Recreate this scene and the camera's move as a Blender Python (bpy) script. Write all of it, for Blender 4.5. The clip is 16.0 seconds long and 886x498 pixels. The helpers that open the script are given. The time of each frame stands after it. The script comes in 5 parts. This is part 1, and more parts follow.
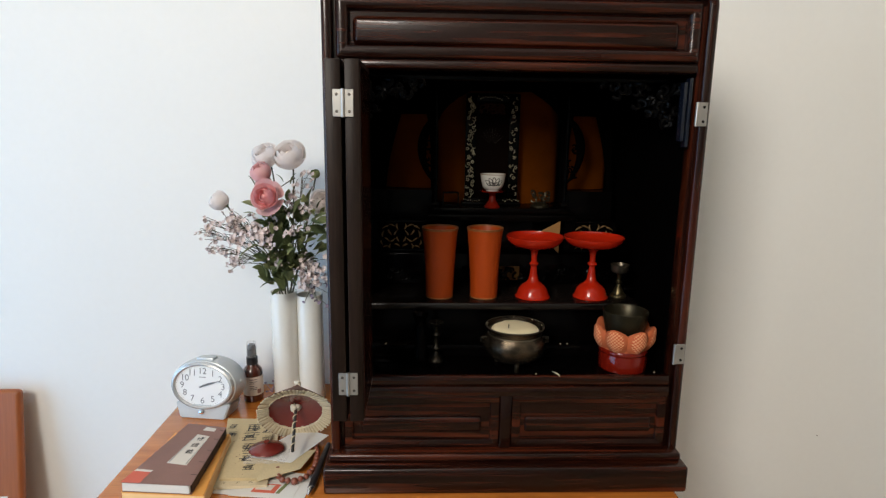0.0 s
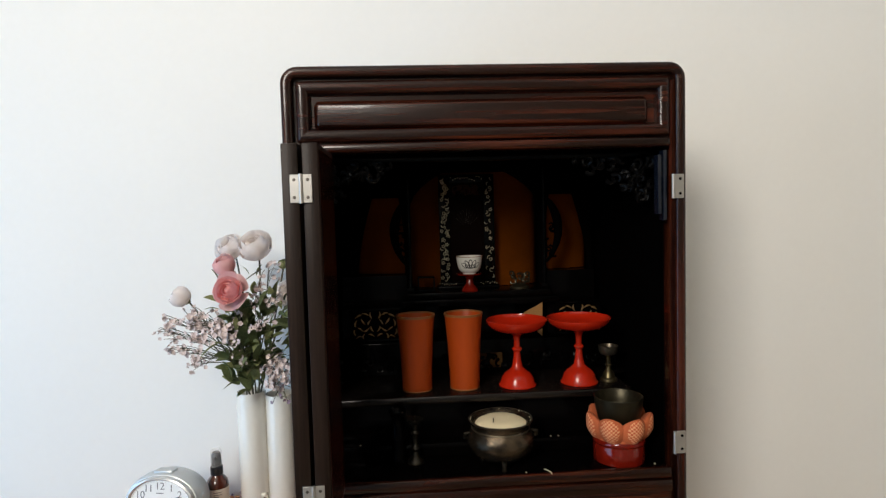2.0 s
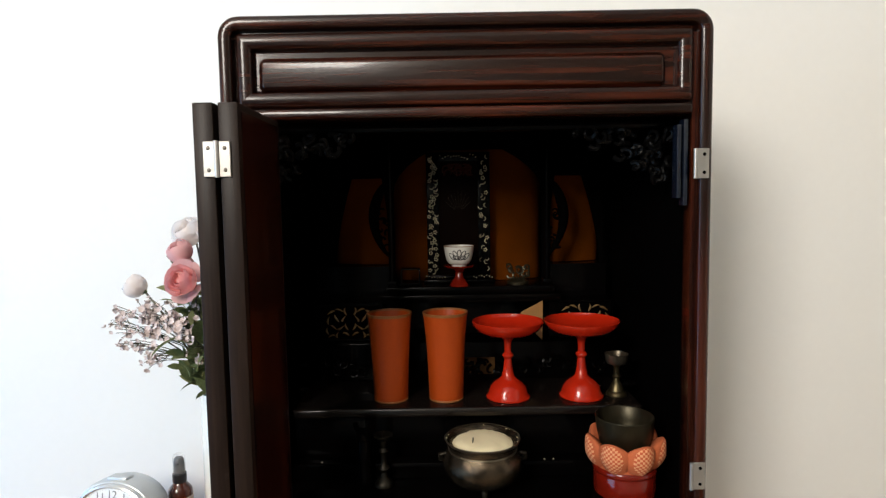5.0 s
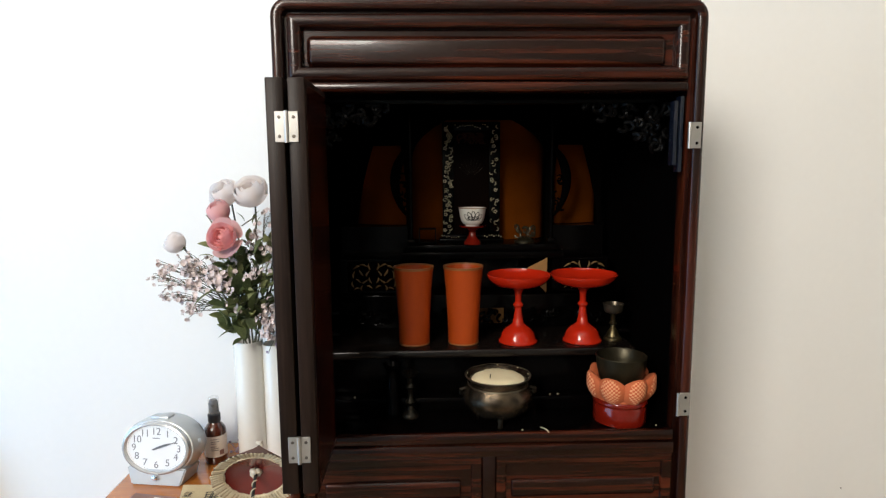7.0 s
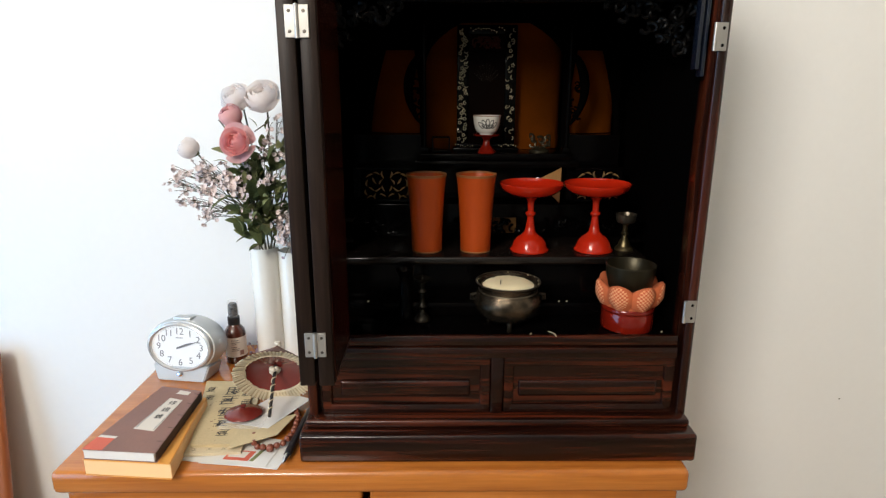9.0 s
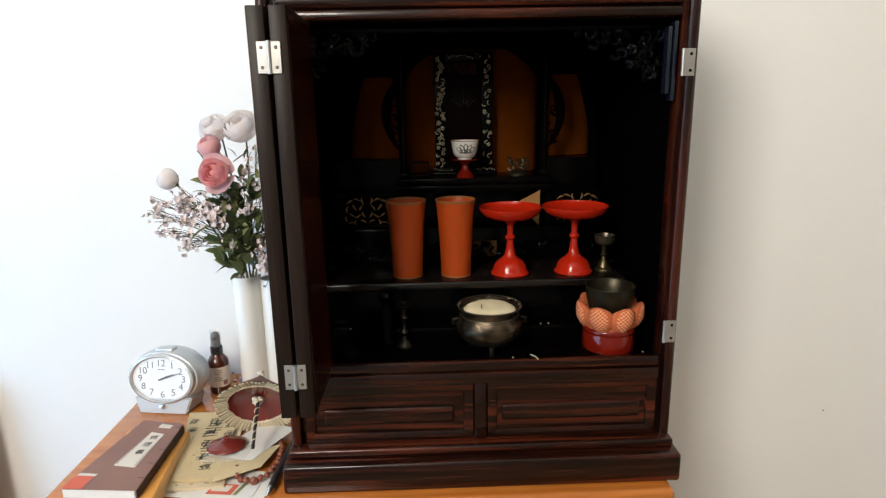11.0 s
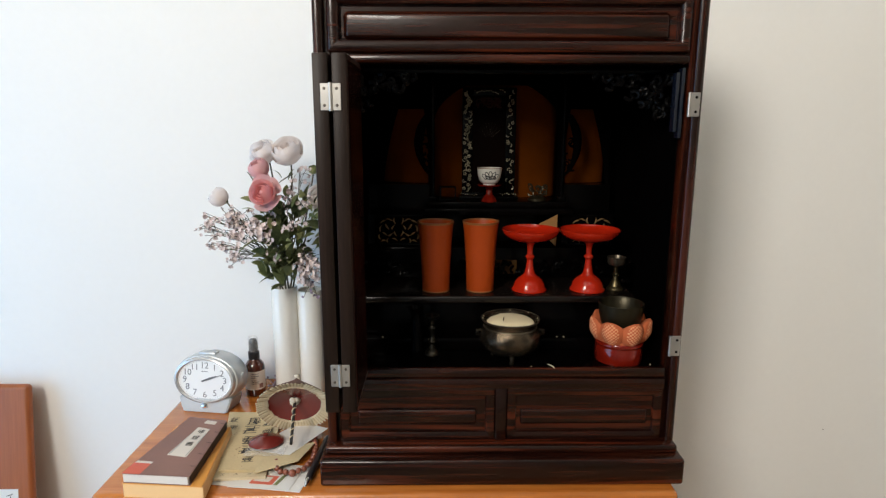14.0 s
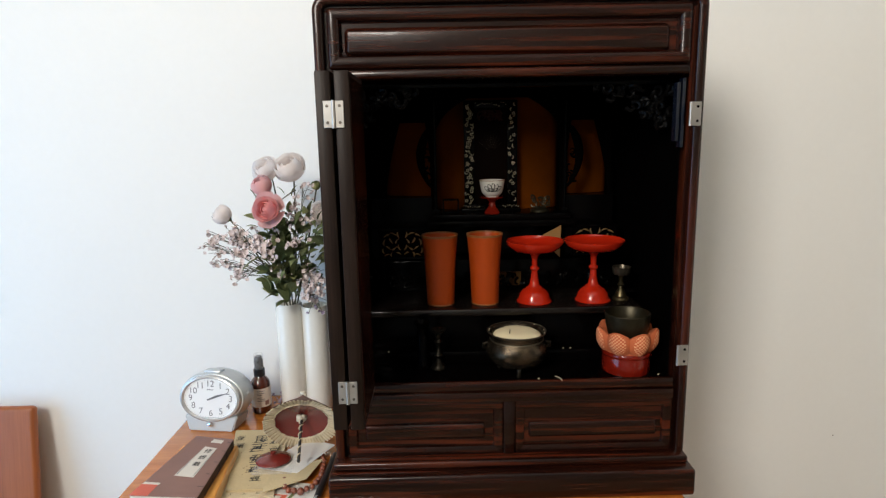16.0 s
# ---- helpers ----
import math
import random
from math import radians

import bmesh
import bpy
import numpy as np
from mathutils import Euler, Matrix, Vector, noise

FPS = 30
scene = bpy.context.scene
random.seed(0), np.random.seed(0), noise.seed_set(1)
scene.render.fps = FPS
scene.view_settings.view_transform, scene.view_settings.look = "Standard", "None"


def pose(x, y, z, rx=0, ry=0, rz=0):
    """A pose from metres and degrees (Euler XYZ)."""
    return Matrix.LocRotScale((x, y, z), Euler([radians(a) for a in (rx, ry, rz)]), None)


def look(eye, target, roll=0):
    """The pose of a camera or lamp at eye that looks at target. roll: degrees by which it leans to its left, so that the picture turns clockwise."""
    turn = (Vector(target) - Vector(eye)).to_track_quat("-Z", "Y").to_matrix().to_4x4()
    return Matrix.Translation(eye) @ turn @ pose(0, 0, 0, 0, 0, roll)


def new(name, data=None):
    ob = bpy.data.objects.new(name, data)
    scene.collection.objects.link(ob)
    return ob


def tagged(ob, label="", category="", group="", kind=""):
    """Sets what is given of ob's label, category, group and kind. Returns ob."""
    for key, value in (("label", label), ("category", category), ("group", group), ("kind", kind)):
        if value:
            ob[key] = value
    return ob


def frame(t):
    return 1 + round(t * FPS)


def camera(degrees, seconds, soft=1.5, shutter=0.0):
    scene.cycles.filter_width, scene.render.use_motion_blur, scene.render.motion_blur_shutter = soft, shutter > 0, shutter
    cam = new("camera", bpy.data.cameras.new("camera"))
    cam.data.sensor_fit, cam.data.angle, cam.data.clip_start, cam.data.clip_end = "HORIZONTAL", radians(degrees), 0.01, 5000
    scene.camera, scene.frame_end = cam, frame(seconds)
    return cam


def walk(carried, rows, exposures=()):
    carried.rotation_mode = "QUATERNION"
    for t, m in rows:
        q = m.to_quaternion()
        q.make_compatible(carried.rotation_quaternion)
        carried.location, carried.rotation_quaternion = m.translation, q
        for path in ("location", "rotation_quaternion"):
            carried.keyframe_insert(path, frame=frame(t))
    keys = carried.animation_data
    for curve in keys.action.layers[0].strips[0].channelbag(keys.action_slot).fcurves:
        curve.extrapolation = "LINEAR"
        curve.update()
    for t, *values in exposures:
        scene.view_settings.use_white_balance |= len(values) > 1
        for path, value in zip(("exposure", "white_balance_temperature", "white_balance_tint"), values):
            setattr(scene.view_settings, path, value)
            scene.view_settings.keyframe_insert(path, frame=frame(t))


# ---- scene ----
cam = camera(73.2, 16.0, 1.3)
PATH = [
    (0, (-0.026, -0.033, 1.321), (0.042, 1.926, 0.924), 0.8),
    (0.5, (-0.023, -0.012, 1.319), (0.122, 1.955, 0.988), 1.3),
    (1, (-0.022, 0.002, 1.326), (0.178, 1.986, 1.181), 1.7),
    (1.5, (-0.015, 0.006, 1.324), (0.15, 1.996, 1.213), -0.2),
    (2, (-0.007, 0.016, 1.318), (0.111, 2.008, 1.196), -1.6),
    (2.5, (-0.004, 0.014, 1.317), (0.08, 2.009, 1.197), -1.5),
    (3, (-0.012, 0.039, 1.315), (0.119, 2.031, 1.192), -2.2),
    (3.5, (0.006, 0.076, 1.308), (0.257, 2.06, 1.274), -1.8),
    (4, (0.05, 0.12, 1.294), (0.123, 2.118, 1.232), -1.2),
    (4.2, (0.072, 0.142, 1.296), (0.101, 2.14, 1.209), -1.5),
    (6.3, (0.066, 0.08, 1.319), (0.048, 2.069, 1.112), -0.7),
    (6.5, (0.048, 0.062, 1.312), (0.061, 2.05, 1.095), -1.2),
    (7, (0.016, 0.05, 1.304), (0.08, 2.032, 1.043), -0.4),
    (7.5, (0.015, 0.042, 1.303), (0.052, 2.021, 1.017), -0.4),
    (8, (0.017, 0.039, 1.296), (0.061, 2.008, 0.948), -0.3),
    (8.5, (0.025, 0.037, 1.295), (0.045, 1.986, 0.847), -0.9),
    (9, (0.018, 0.044, 1.287), (0.033, 1.975, 0.765), 0.1),
    (11.5, (0.031, 0.043, 1.302), (0.089, 1.988, 0.84), -1.2),
    (12, (0.019, 0.032, 1.302), (0.064, 1.979, 0.849), -0.8),
    (12.5, (0.017, 0.021, 1.302), (0.077, 1.982, 0.911), 0.2),
    (13, (0.01, -0.02, 1.316), (0.051, 1.944, 0.94), -0.0),
    (13.5, (0.005, -0.034, 1.317), (0.042, 1.93, 0.94), 0.6),
    (14, (0.002, -0.039, 1.315), (0.024, 1.92, 0.912), 0.1),
    (14.5, (0.002, -0.033, 1.31), (0.019, 1.921, 0.883), 0.2),
    (15, (0.001, -0.028, 1.316), (0.028, 1.933, 0.927), 0.7),
    (15.5, (-0.002, -0.025, 1.313), (0.031, 1.933, 0.906), -0.3),
    (16, (-0.003, -0.037, 1.32), (0.016, 1.928, 0.95), -1.1),
]
EXPOSURES = [(0.0, -0.62), (0.5, -0.52), (1.0, -0.48), (1.5, -0.60), (3.0, -0.62), (3.5, -0.52), (4.0, -0.32), (12.0, -0.28), (13.0, -0.38), (14.0, -0.52), (16.0, -0.53)]
walk(cam, [(t, look(eye, target, roll)) for t, eye, target, roll in PATH], EXPOSURES)

# ---- light ----
world = bpy.data.worlds.new("sky")
world.use_nodes = True
scene.world = world
_n = world.node_tree.nodes
_sky = _n.new("ShaderNodeTexSky")
_sky.sky_type, _sky.sun_disc = "NISHITA", False
_sky.sun_elevation, _sky.sun_rotation = radians(40), radians(-110)
world.node_tree.links.new(_sky.outputs[0], _n["Background"].inputs[0])
_n["Background"].inputs[1].default_value = 0.1


def window_light(name, m, sx, sy, power, colour):
    """Sky light in a window's opening."""
    lamp = bpy.data.lights.new(name, "AREA")
    lamp.shape, lamp.size, lamp.size_y, lamp.energy, lamp.color = "RECTANGLE", sx, sy, power, colour
    ob = new(name, lamp)
    ob.matrix_world = m
    return ob


window_light("side_window_light", look((-1.67, 0.05, 0.95), (0, 0.30, 0.80)), 1.4, 1.3, 28.0, (0.28, 0.60, 1.0))
window_light("rear_window_light", look((-0.96, -1.11, 2.20), (0.89, 0.74, 1.95)), 0.64, 0.74, 63, (1.0, 0.940, 0.850))


# ---- materials ----
def material(name, rough=0.5, metal=0.0, coat=0.0, spec=0.5):
    m = bpy.data.materials.new(name)
    m.use_nodes = True
    b = m.node_tree.nodes["Principled BSDF"]
    b.inputs["Roughness"].default_value = rough
    b.inputs["Metallic"].default_value = metal
    b.inputs["Coat Weight"].default_value = coat
    b.inputs["Coat Roughness"].default_value = 0.08
    b.inputs["Specular IOR Level"].default_value = spec
    return m, m.node_tree, b


def coords(nt, scale, kind="Object", turn=(0, 0, 0)):
    tc, mp = nt.nodes.new("ShaderNodeTexCoord"), nt.nodes.new("ShaderNodeMapping")
    mp.inputs["Scale"].default_value = scale
    mp.inputs["Rotation"].default_value = [radians(a) for a in turn]
    nt.links.new(tc.outputs[kind], mp.inputs["Vector"])
    return mp.outputs["Vector"]


def grain(nt, vec, scale, detail=4.0, distort=0.0, rough=0.55):
    n = nt.nodes.new("ShaderNodeTexNoise")
    n.inputs["Scale"].default_value, n.inputs["Detail"].default_value = scale, detail
    n.inputs["Distortion"].default_value, n.inputs["Roughness"].default_value = distort, rough
    nt.links.new(vec, n.inputs["Vector"])
    return n.outputs["Fac"]


def ramp(nt, fac, stops):
    r = nt.nodes.new("ShaderNodeValToRGB")
    while len(r.color_ramp.elements) < len(stops):
        r.color_ramp.elements.new(0.5)
    for e, (p, c) in zip(r.color_ramp.elements, stops):
        e.position, e.color = p, (*c, 1)
    nt.links.new(fac, r.inputs["Fac"])
    return r.outputs["Color"]


def mixed(nt, a, b, fac, blend="MIX"):
    m = nt.nodes.new("ShaderNodeMix")
    m.data_type, m.blend_type = "RGBA", blend
    for slot, v in ((6, a), (7, b), (0, fac)):
        if isinstance(v, (int, float)):
            m.inputs[slot].default_value = v
        elif isinstance(v, tuple):
            m.inputs[slot].default_value = (*v, 1)
        else:
            nt.links.new(v, m.inputs[slot])
    return m.outputs[2]


def bump(nt, b, height, strength, distance=0.001):
    n = nt.nodes.new("ShaderNodeBump")
    n.inputs["Strength"].default_value, n.inputs["Distance"].default_value = strength, distance
    nt.links.new(height, n.inputs["Height"])
    nt.links.new(n.outputs["Normal"], b.inputs["Normal"])


def plain(name, colour, rough=0.5, metal=0.0, coat=0.0, vary=0.25, scale=60.0, relief=0.15, spec=0.5):
    """A near-plain surface with mottling at two scales and fine relief."""
    m, nt, b = material(name, rough, metal, coat, spec)
    v = coords(nt, (1, 1, 1))
    big, small = grain(nt, v, scale * 0.15, 3), grain(nt, v, scale * 6, 4)
    dark = tuple(c * (1 - vary) for c in colour)
    c1 = ramp(nt, big, [(0.3, dark), (0.7, colour)])
    c2 = mixed(nt, c1, ramp(nt, small, [(0.3, (1 - vary * 0.5,) * 3), (0.7, (1, 1, 1))]), 1.0, "MULTIPLY")
    nt.links.new(c2, b.inputs["Base Color"])
    r = nt.nodes.new("ShaderNodeMapRange")
    r.inputs["To Min"].default_value, r.inputs["To Max"].default_value = max(0.02, rough * 0.8), min(1, rough * 1.25)
    nt.links.new(big, r.inputs["Value"])
    nt.links.new(r.outputs[0], b.inputs["Roughness"])
    if relief:
        bump(nt, b, small, relief, 0.0006)
    return m


def wood(name, along, dark, mid, light, rough=0.3, coat=0.0, fine=1.0, streak=None, spec=0.5, lines=0.8):
    """Straight-grained wood; along is the axis of the grain."""
    m, nt, b = material(name, rough, 0.0, coat, spec)
    long_, short = 3.0 * fine, 70.0 * fine
    s = [short, short, short]
    s["xyz".index(along)] = long_
    v = coords(nt, s)
    info = nt.nodes.new("ShaderNodeObjectInfo")
    add = nt.nodes.new("ShaderNodeVectorMath")
    add.operation = "ADD"
    nt.links.new(v, add.inputs[0])
    sc = nt.nodes.new("ShaderNodeVectorMath")
    sc.operation = "SCALE"
    sc.inputs[0].default_value = (17, 31, 23)
    nt.links.new(info.outputs["Random"], sc.inputs["Scale"])
    nt.links.new(sc.outputs[0], add.inputs[1])
    g1 = grain(nt, add.outputs[0], 1.0, 5, 0.25, 0.6)
    g2 = grain(nt, add.outputs[0], 5.0, 3, 0.2)
    c = ramp(nt, g1, [(0.28, dark), (0.5, mid), (0.72, light)])
    c = mixed(nt, c, ramp(nt, g2, [(0.35, (0.62, 0.6, 0.58)), (0.6, (1, 1, 1))]), lines, "MULTIPLY")
    if streak:
        g3 = grain(nt, add.outputs[0], 0.35, 2, 0.4)
        msk = nt.nodes.new("ShaderNodeMapRange")
        msk.inputs["From Min"].default_value, msk.inputs["From Max"].default_value = 0.56, 0.72
        nt.links.new(g3, msk.inputs["Value"])
        c = mixed(nt, c, streak, msk.outputs[0])
    nt.links.new(c, b.inputs["Base Color"])
    bump(nt, b, g2, 0.12, 0.0005)
    return m


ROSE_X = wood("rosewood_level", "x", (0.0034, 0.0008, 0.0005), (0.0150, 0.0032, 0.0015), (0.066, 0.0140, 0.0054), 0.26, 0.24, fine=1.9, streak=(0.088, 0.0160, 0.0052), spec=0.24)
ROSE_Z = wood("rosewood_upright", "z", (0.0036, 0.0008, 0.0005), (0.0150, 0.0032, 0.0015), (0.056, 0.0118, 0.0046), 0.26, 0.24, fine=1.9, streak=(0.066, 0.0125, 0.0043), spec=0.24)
ROSE_DARK = wood("rosewood_door", "z", (0.011, 0.0064, 0.0047), (0.018, 0.0105, 0.0076), (0.028, 0.0160, 0.0112), 0.38, 0.0, spec=0.12)
BLACK = plain("black_lacquer", (0.0014, 0.0011, 0.0011), 0.16, vary=0.2, spec=0.07)
# black lacquer lightened in colour so the shelf's front edge looks lit
BLACK_LIT = plain("black_lacquer_lit", (0.0095, 0.0066, 0.0054), 0.24, vary=0.4, spec=0.35)
BLACK_DULL = plain("black_dull", (0.0016, 0.0013, 0.0013), 0.7, spec=0.0)
BLACK_CARVED = plain("carved_black_lacquer", (0.0022, 0.0020, 0.0020), 0.34, spec=0.085)
# black lacquer; the blue in its base colour paints the window's reflection
BLUE_SHEEN = plain("black_lacquer_blue_sheen", (0.006, 0.009, 0.018), 0.14, coat=0.3)
CHEST_X = wood("chest_wood_level", "x", (0.37, 0.102, 0.014), (0.47, 0.148, 0.023), (0.55, 0.188, 0.033), 0.25, 0.35, lines=0.3)
FLOORWOOD = wood("floor_wood", "y", (0.30, 0.21, 0.12), (0.37, 0.26, 0.15), (0.43, 0.31, 0.185), 0.4, fine=0.4)
PANELWOOD = wood("red_brown_panel", "z", (0.30, 0.082, 0.022), (0.34, 0.098, 0.028), (0.38, 0.115, 0.034), 0.4, 0.0, lines=0.3)
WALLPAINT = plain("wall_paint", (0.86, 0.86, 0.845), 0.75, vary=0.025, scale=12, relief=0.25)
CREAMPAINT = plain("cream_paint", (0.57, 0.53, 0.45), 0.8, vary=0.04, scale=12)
BOUNCE_CREAM = plain("bounce_cream_paint", (0.74, 0.70, 0.62), 0.8, vary=0.04, scale=12)
CEILPAINT = plain("ceiling_paint", (0.82, 0.80, 0.77), 0.85, vary=0.03, scale=10)
STEEL = plain("satin_steel", (0.52, 0.50, 0.47), 0.38, 0.85, vary=0.12, scale=200)
SCREW = plain("screw_metal", (0.16, 0.14, 0.12), 0.4, 0.8)
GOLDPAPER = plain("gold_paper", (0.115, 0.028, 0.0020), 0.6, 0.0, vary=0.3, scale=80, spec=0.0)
ORANGE = plain("orange_lacquer", (0.36, 0.050, 0.0045), 0.40, spec=0.25, vary=0.12, scale=50)
VERMILION = plain("vermilion_lacquer", (0.42, 0.017, 0.0045), 0.12, coat=0.15, vary=0.12, scale=60, spec=0.35)
RED_DEEP = plain("deep_red_lacquer", (0.16, 0.008, 0.0030), 0.14, coat=0.2, vary=0.2, scale=60, spec=0.4)
MAROON = plain("maroon_lacquer", (0.19, 0.022, 0.016), 0.22, coat=0.3, vary=0.2)
RIM_TAN = plain("worn_rim", (0.30, 0.11, 0.03), 0.4, vary=0.4)
CLOTH_WHITE = plain("cream_cloth", (0.75, 0.68, 0.55), 0.9)
PORCELAIN = plain("porcelain", (0.66, 0.64, 0.58), 0.14, coat=0.4, vary=0.04)
VASEWHITE = plain("vase_glaze", (0.80, 0.78, 0.72), 0.2, coat=0.4, vary=0.05, scale=20)
BRONZE = plain("dark_bronze", (0.055, 0.046, 0.026), 0.36, 0.75, vary=0.5, scale=160)
BRONZE_DARK = plain("blackened_bronze", (0.035, 0.029, 0.020), 0.35, 0.8, vary=0.5, scale=160)
GOLD_DIM = plain("dim_gold", (0.11, 0.050, 0.012), 0.5, vary=0.4, spec=0.15)
GOLD_TAN = plain("dull_gilding", (0.24, 0.14, 0.055), 0.5, vary=0.4, spec=0.3)
BRASS = plain("aged_brass", (0.14, 0.11, 0.055), 0.32, 0.9, vary=0.4, scale=160)
PEWTER = plain("worn_pewter", (0.18, 0.135, 0.092), 0.15, 0.85, vary=0.85, scale=430, relief=0.35)
SILVERWARE = plain("tarnished_silver", (0.17, 0.14, 0.10), 0.3, 0.8, vary=0.5, scale=220)
PEARL = plain("pearl_inlay", (0.46, 0.40, 0.27), 0.25, 0.3, vary=0.5, scale=300)
ASH = plain("incense_ash", (0.86, 0.755, 0.50), 0.95, vary=0.12, scale=150, relief=0.8)
CLOCKGREY = plain("silver_plastic", (0.56, 0.585, 0.60), 0.34, 0.3, vary=0.05)
CLOCKFACE = plain("clock_face", (0.83, 0.83, 0.82), 0.5, vary=0.02)
INK = plain("black_ink", (0.03, 0.027, 0.025), 0.6, vary=0.3)
GREYINK = plain("grey_ink", (0.18, 0.18, 0.185), 0.5)
CHROME = plain("chrome", (0.8, 0.8, 0.8), 0.1, 1.0, vary=0.05)
AMBER = plain("amber_glass", (0.075, 0.016, 0.007), 0.08, coat=0.6, vary=0.1)
BLACKPLASTIC = plain("black_plastic", (0.018, 0.018, 0.022), 0.3)
LABELPAPER = plain("label_paper", (0.72, 0.66, 0.58), 0.6, vary=0.08)
BOOKBROWN = plain("brown_book_cloth", (0.290, 0.150, 0.118), 0.6, vary=0.22, scale=90, relief=0.4)
PAGES = plain("page_edges", (0.78, 0.72, 0.66), 0.8, vary=0.1)
BOOKORANGE = plain("orange_card", (0.80, 0.36, 0.070), 0.6, vary=0.06)
BOOKORANGE_P = plain("pale_orange_card", (0.93, 0.59, 0.28), 0.65, vary=0.05)
SALMON = plain("salmon_paper", (0.66, 0.13, 0.075), 0.6, vary=0.1)
OLDPAPER = plain("aged_paper", (0.68, 0.545, 0.32), 0.75, vary=0.22, scale=70, relief=0.3)
OLDPAPER_L = plain("pale_aged_paper", (0.72, 0.60, 0.40), 0.75, vary=0.2, scale=70)
WHITEPAPER = plain("white_paper", (0.76, 0.74, 0.70), 0.7, vary=0.06)
BROWNPAPER = plain("brown_paper", (0.20, 0.075, 0.045), 0.7, vary=0.2)
STRAW = plain("straw", (0.80, 0.68, 0.47), 0.7, vary=0.2)
BEADWOOD = plain("bead_wood", (0.27, 0.075, 0.040), 0.3, coat=0.3, vary=0.3)
PINKROSE = plain("pink_petal", (0.99, 0.51, 0.49), 0.7, vary=0.12, scale=120)
PALEPINK = plain("pale_pink_petal", (0.95, 0.62, 0.62), 0.7, vary=0.1, scale=120)
WHITEPETAL = plain("white_petal", (0.99, 0.945, 0.925), 0.7, vary=0.05, scale=120)
BLOSSOM = plain("small_blossom", (0.78, 0.66, 0.64), 0.75, vary=0.2, scale=200)
LILAC = plain("lilac_blossom", (0.34, 0.26, 0.34), 0.75, vary=0.3, scale=200)
LEAF = plain("leaf_green", (0.34, 0.385, 0.16), 0.5, vary=0.4, scale=120)
STEM = plain("stem", (0.14, 0.13, 0.085), 0.6, vary=0.3)

_lt = LEAF.node_tree
_lb = _lt.nodes["Principled BSDF"]
_li = _lt.nodes.new("ShaderNodeObjectInfo")
_ls = _lb.inputs["Base Color"].links[0].from_socket
_lt.links.new(mixed(_lt, _ls, ramp(_lt, _li.outputs["Random"], [(0.0, (0.45, 0.52, 0.50)), (0.6, (1.0, 1.0, 1.0)), (1.0, (1.45, 1.35, 1.5))]), 1.0, "MULTIPLY"), _lb.inputs["Base Color"])

for _m, _k in ((PINKROSE, 0.4), (PALEPINK, 0.5), (WHITEPETAL, 0.62), (LEAF, 0.35)):
    # thin petals and leaves let light through
    _t = _m.node_tree
    _b, _o = _t.nodes["Principled BSDF"], _t.nodes["Material Output"]
    _tr, _mx = _t.nodes.new("ShaderNodeBsdfTranslucent"), _t.nodes.new("ShaderNodeMixShader")
    _mx.inputs[0].default_value = _k
    _t.links.new(_b.inputs["Base Color"].links[0].from_socket, _tr.inputs["Color"])
    _t.links.new(_b.outputs[0], _mx.inputs[1])
    _t.links.new(_tr.outputs[0], _mx.inputs[2])
    _t.links.new(_mx.outputs[0], _o.inputs["Surface"])


def gingham():
    m, nt, b = material("checked_cloth", 0.85)
    ck = nt.nodes.new("ShaderNodeTexChecker")
    ck.inputs["Scale"].default_value = 390
    ck.inputs["Color1"].default_value, ck.inputs["Color2"].default_value = (0.66, 0.30, 0.145, 1), (0.46, 0.080, 0.024, 1)
    nt.links.new(coords(nt, (0.0, 1, 1)), ck.inputs["Vector"])
    nt.links.new(ck.outputs["Color"], b.inputs["Base Color"])
    return m


CHECK = gingham()
PETALCLOTH = plain("orange_cloth", (0.50, 0.112, 0.034), 0.85, vary=0.2, scale=150, relief=0.5)


# ---- building blocks ----
ORG = {}


def thing(name, at, label, category, group="", turn=(0, 0, 0)):
    ob = new(name)
    ob.empty_display_size = 0.02
    ob.matrix_world = pose(*at, *turn)
    ORG[ob] = Vector(at)
    return tagged(ob, label, category, group)


def part(name, bm, mat, parent=None, label="", world=False, smooth=True):
    """Links a bmesh as one mesh; world: its coordinates are the room's, not the thing's."""
    if world and parent is not None:
        bmesh.ops.translate(bm, verts=bm.verts, vec=-ORG[parent])
    me = bpy.data.meshes.new(name)
    bm.normal_update()
    bm.to_mesh(me)
    bm.free()
    for mm in (mat if isinstance(mat, (list, tuple)) else [mat]):
        me.materials.append(mm)
    if smooth:
        me.shade_smooth()
        me.set_sharp_from_angle(angle=radians(38))
    ob = new(name, me)
    if parent is not None:
        ob.parent = parent
        ORG[ob] = ORG[parent]
    return tagged(ob, label) if label else ob


def structure(name, bm, mat, label, category):
    return tagged(part(name, bm, mat), label, category, "", "structure")


def box(bm, x0, x1, y0, y1, z0, z1, r=0.0, seg=2):
    g = bmesh.ops.create_cube(bm, size=1.0)["verts"]
    for v in g:
        v.co = Vector(((x0 + x1) / 2 + v.co.x * (x1 - x0), (y0 + y1) / 2 + v.co.y * (y1 - y0), (z0 + z1) / 2 + v.co.z * (z1 - z0)))
    if r > 0:
        es = list({e for v in g for e in v.link_edges})
        bmesh.ops.bevel(bm, geom=es, offset=r, segments=seg, profile=0.5, affect="EDGES")
    return bm


def boxed(*a, **k):
    return box(bmesh.new(), *a, **k)


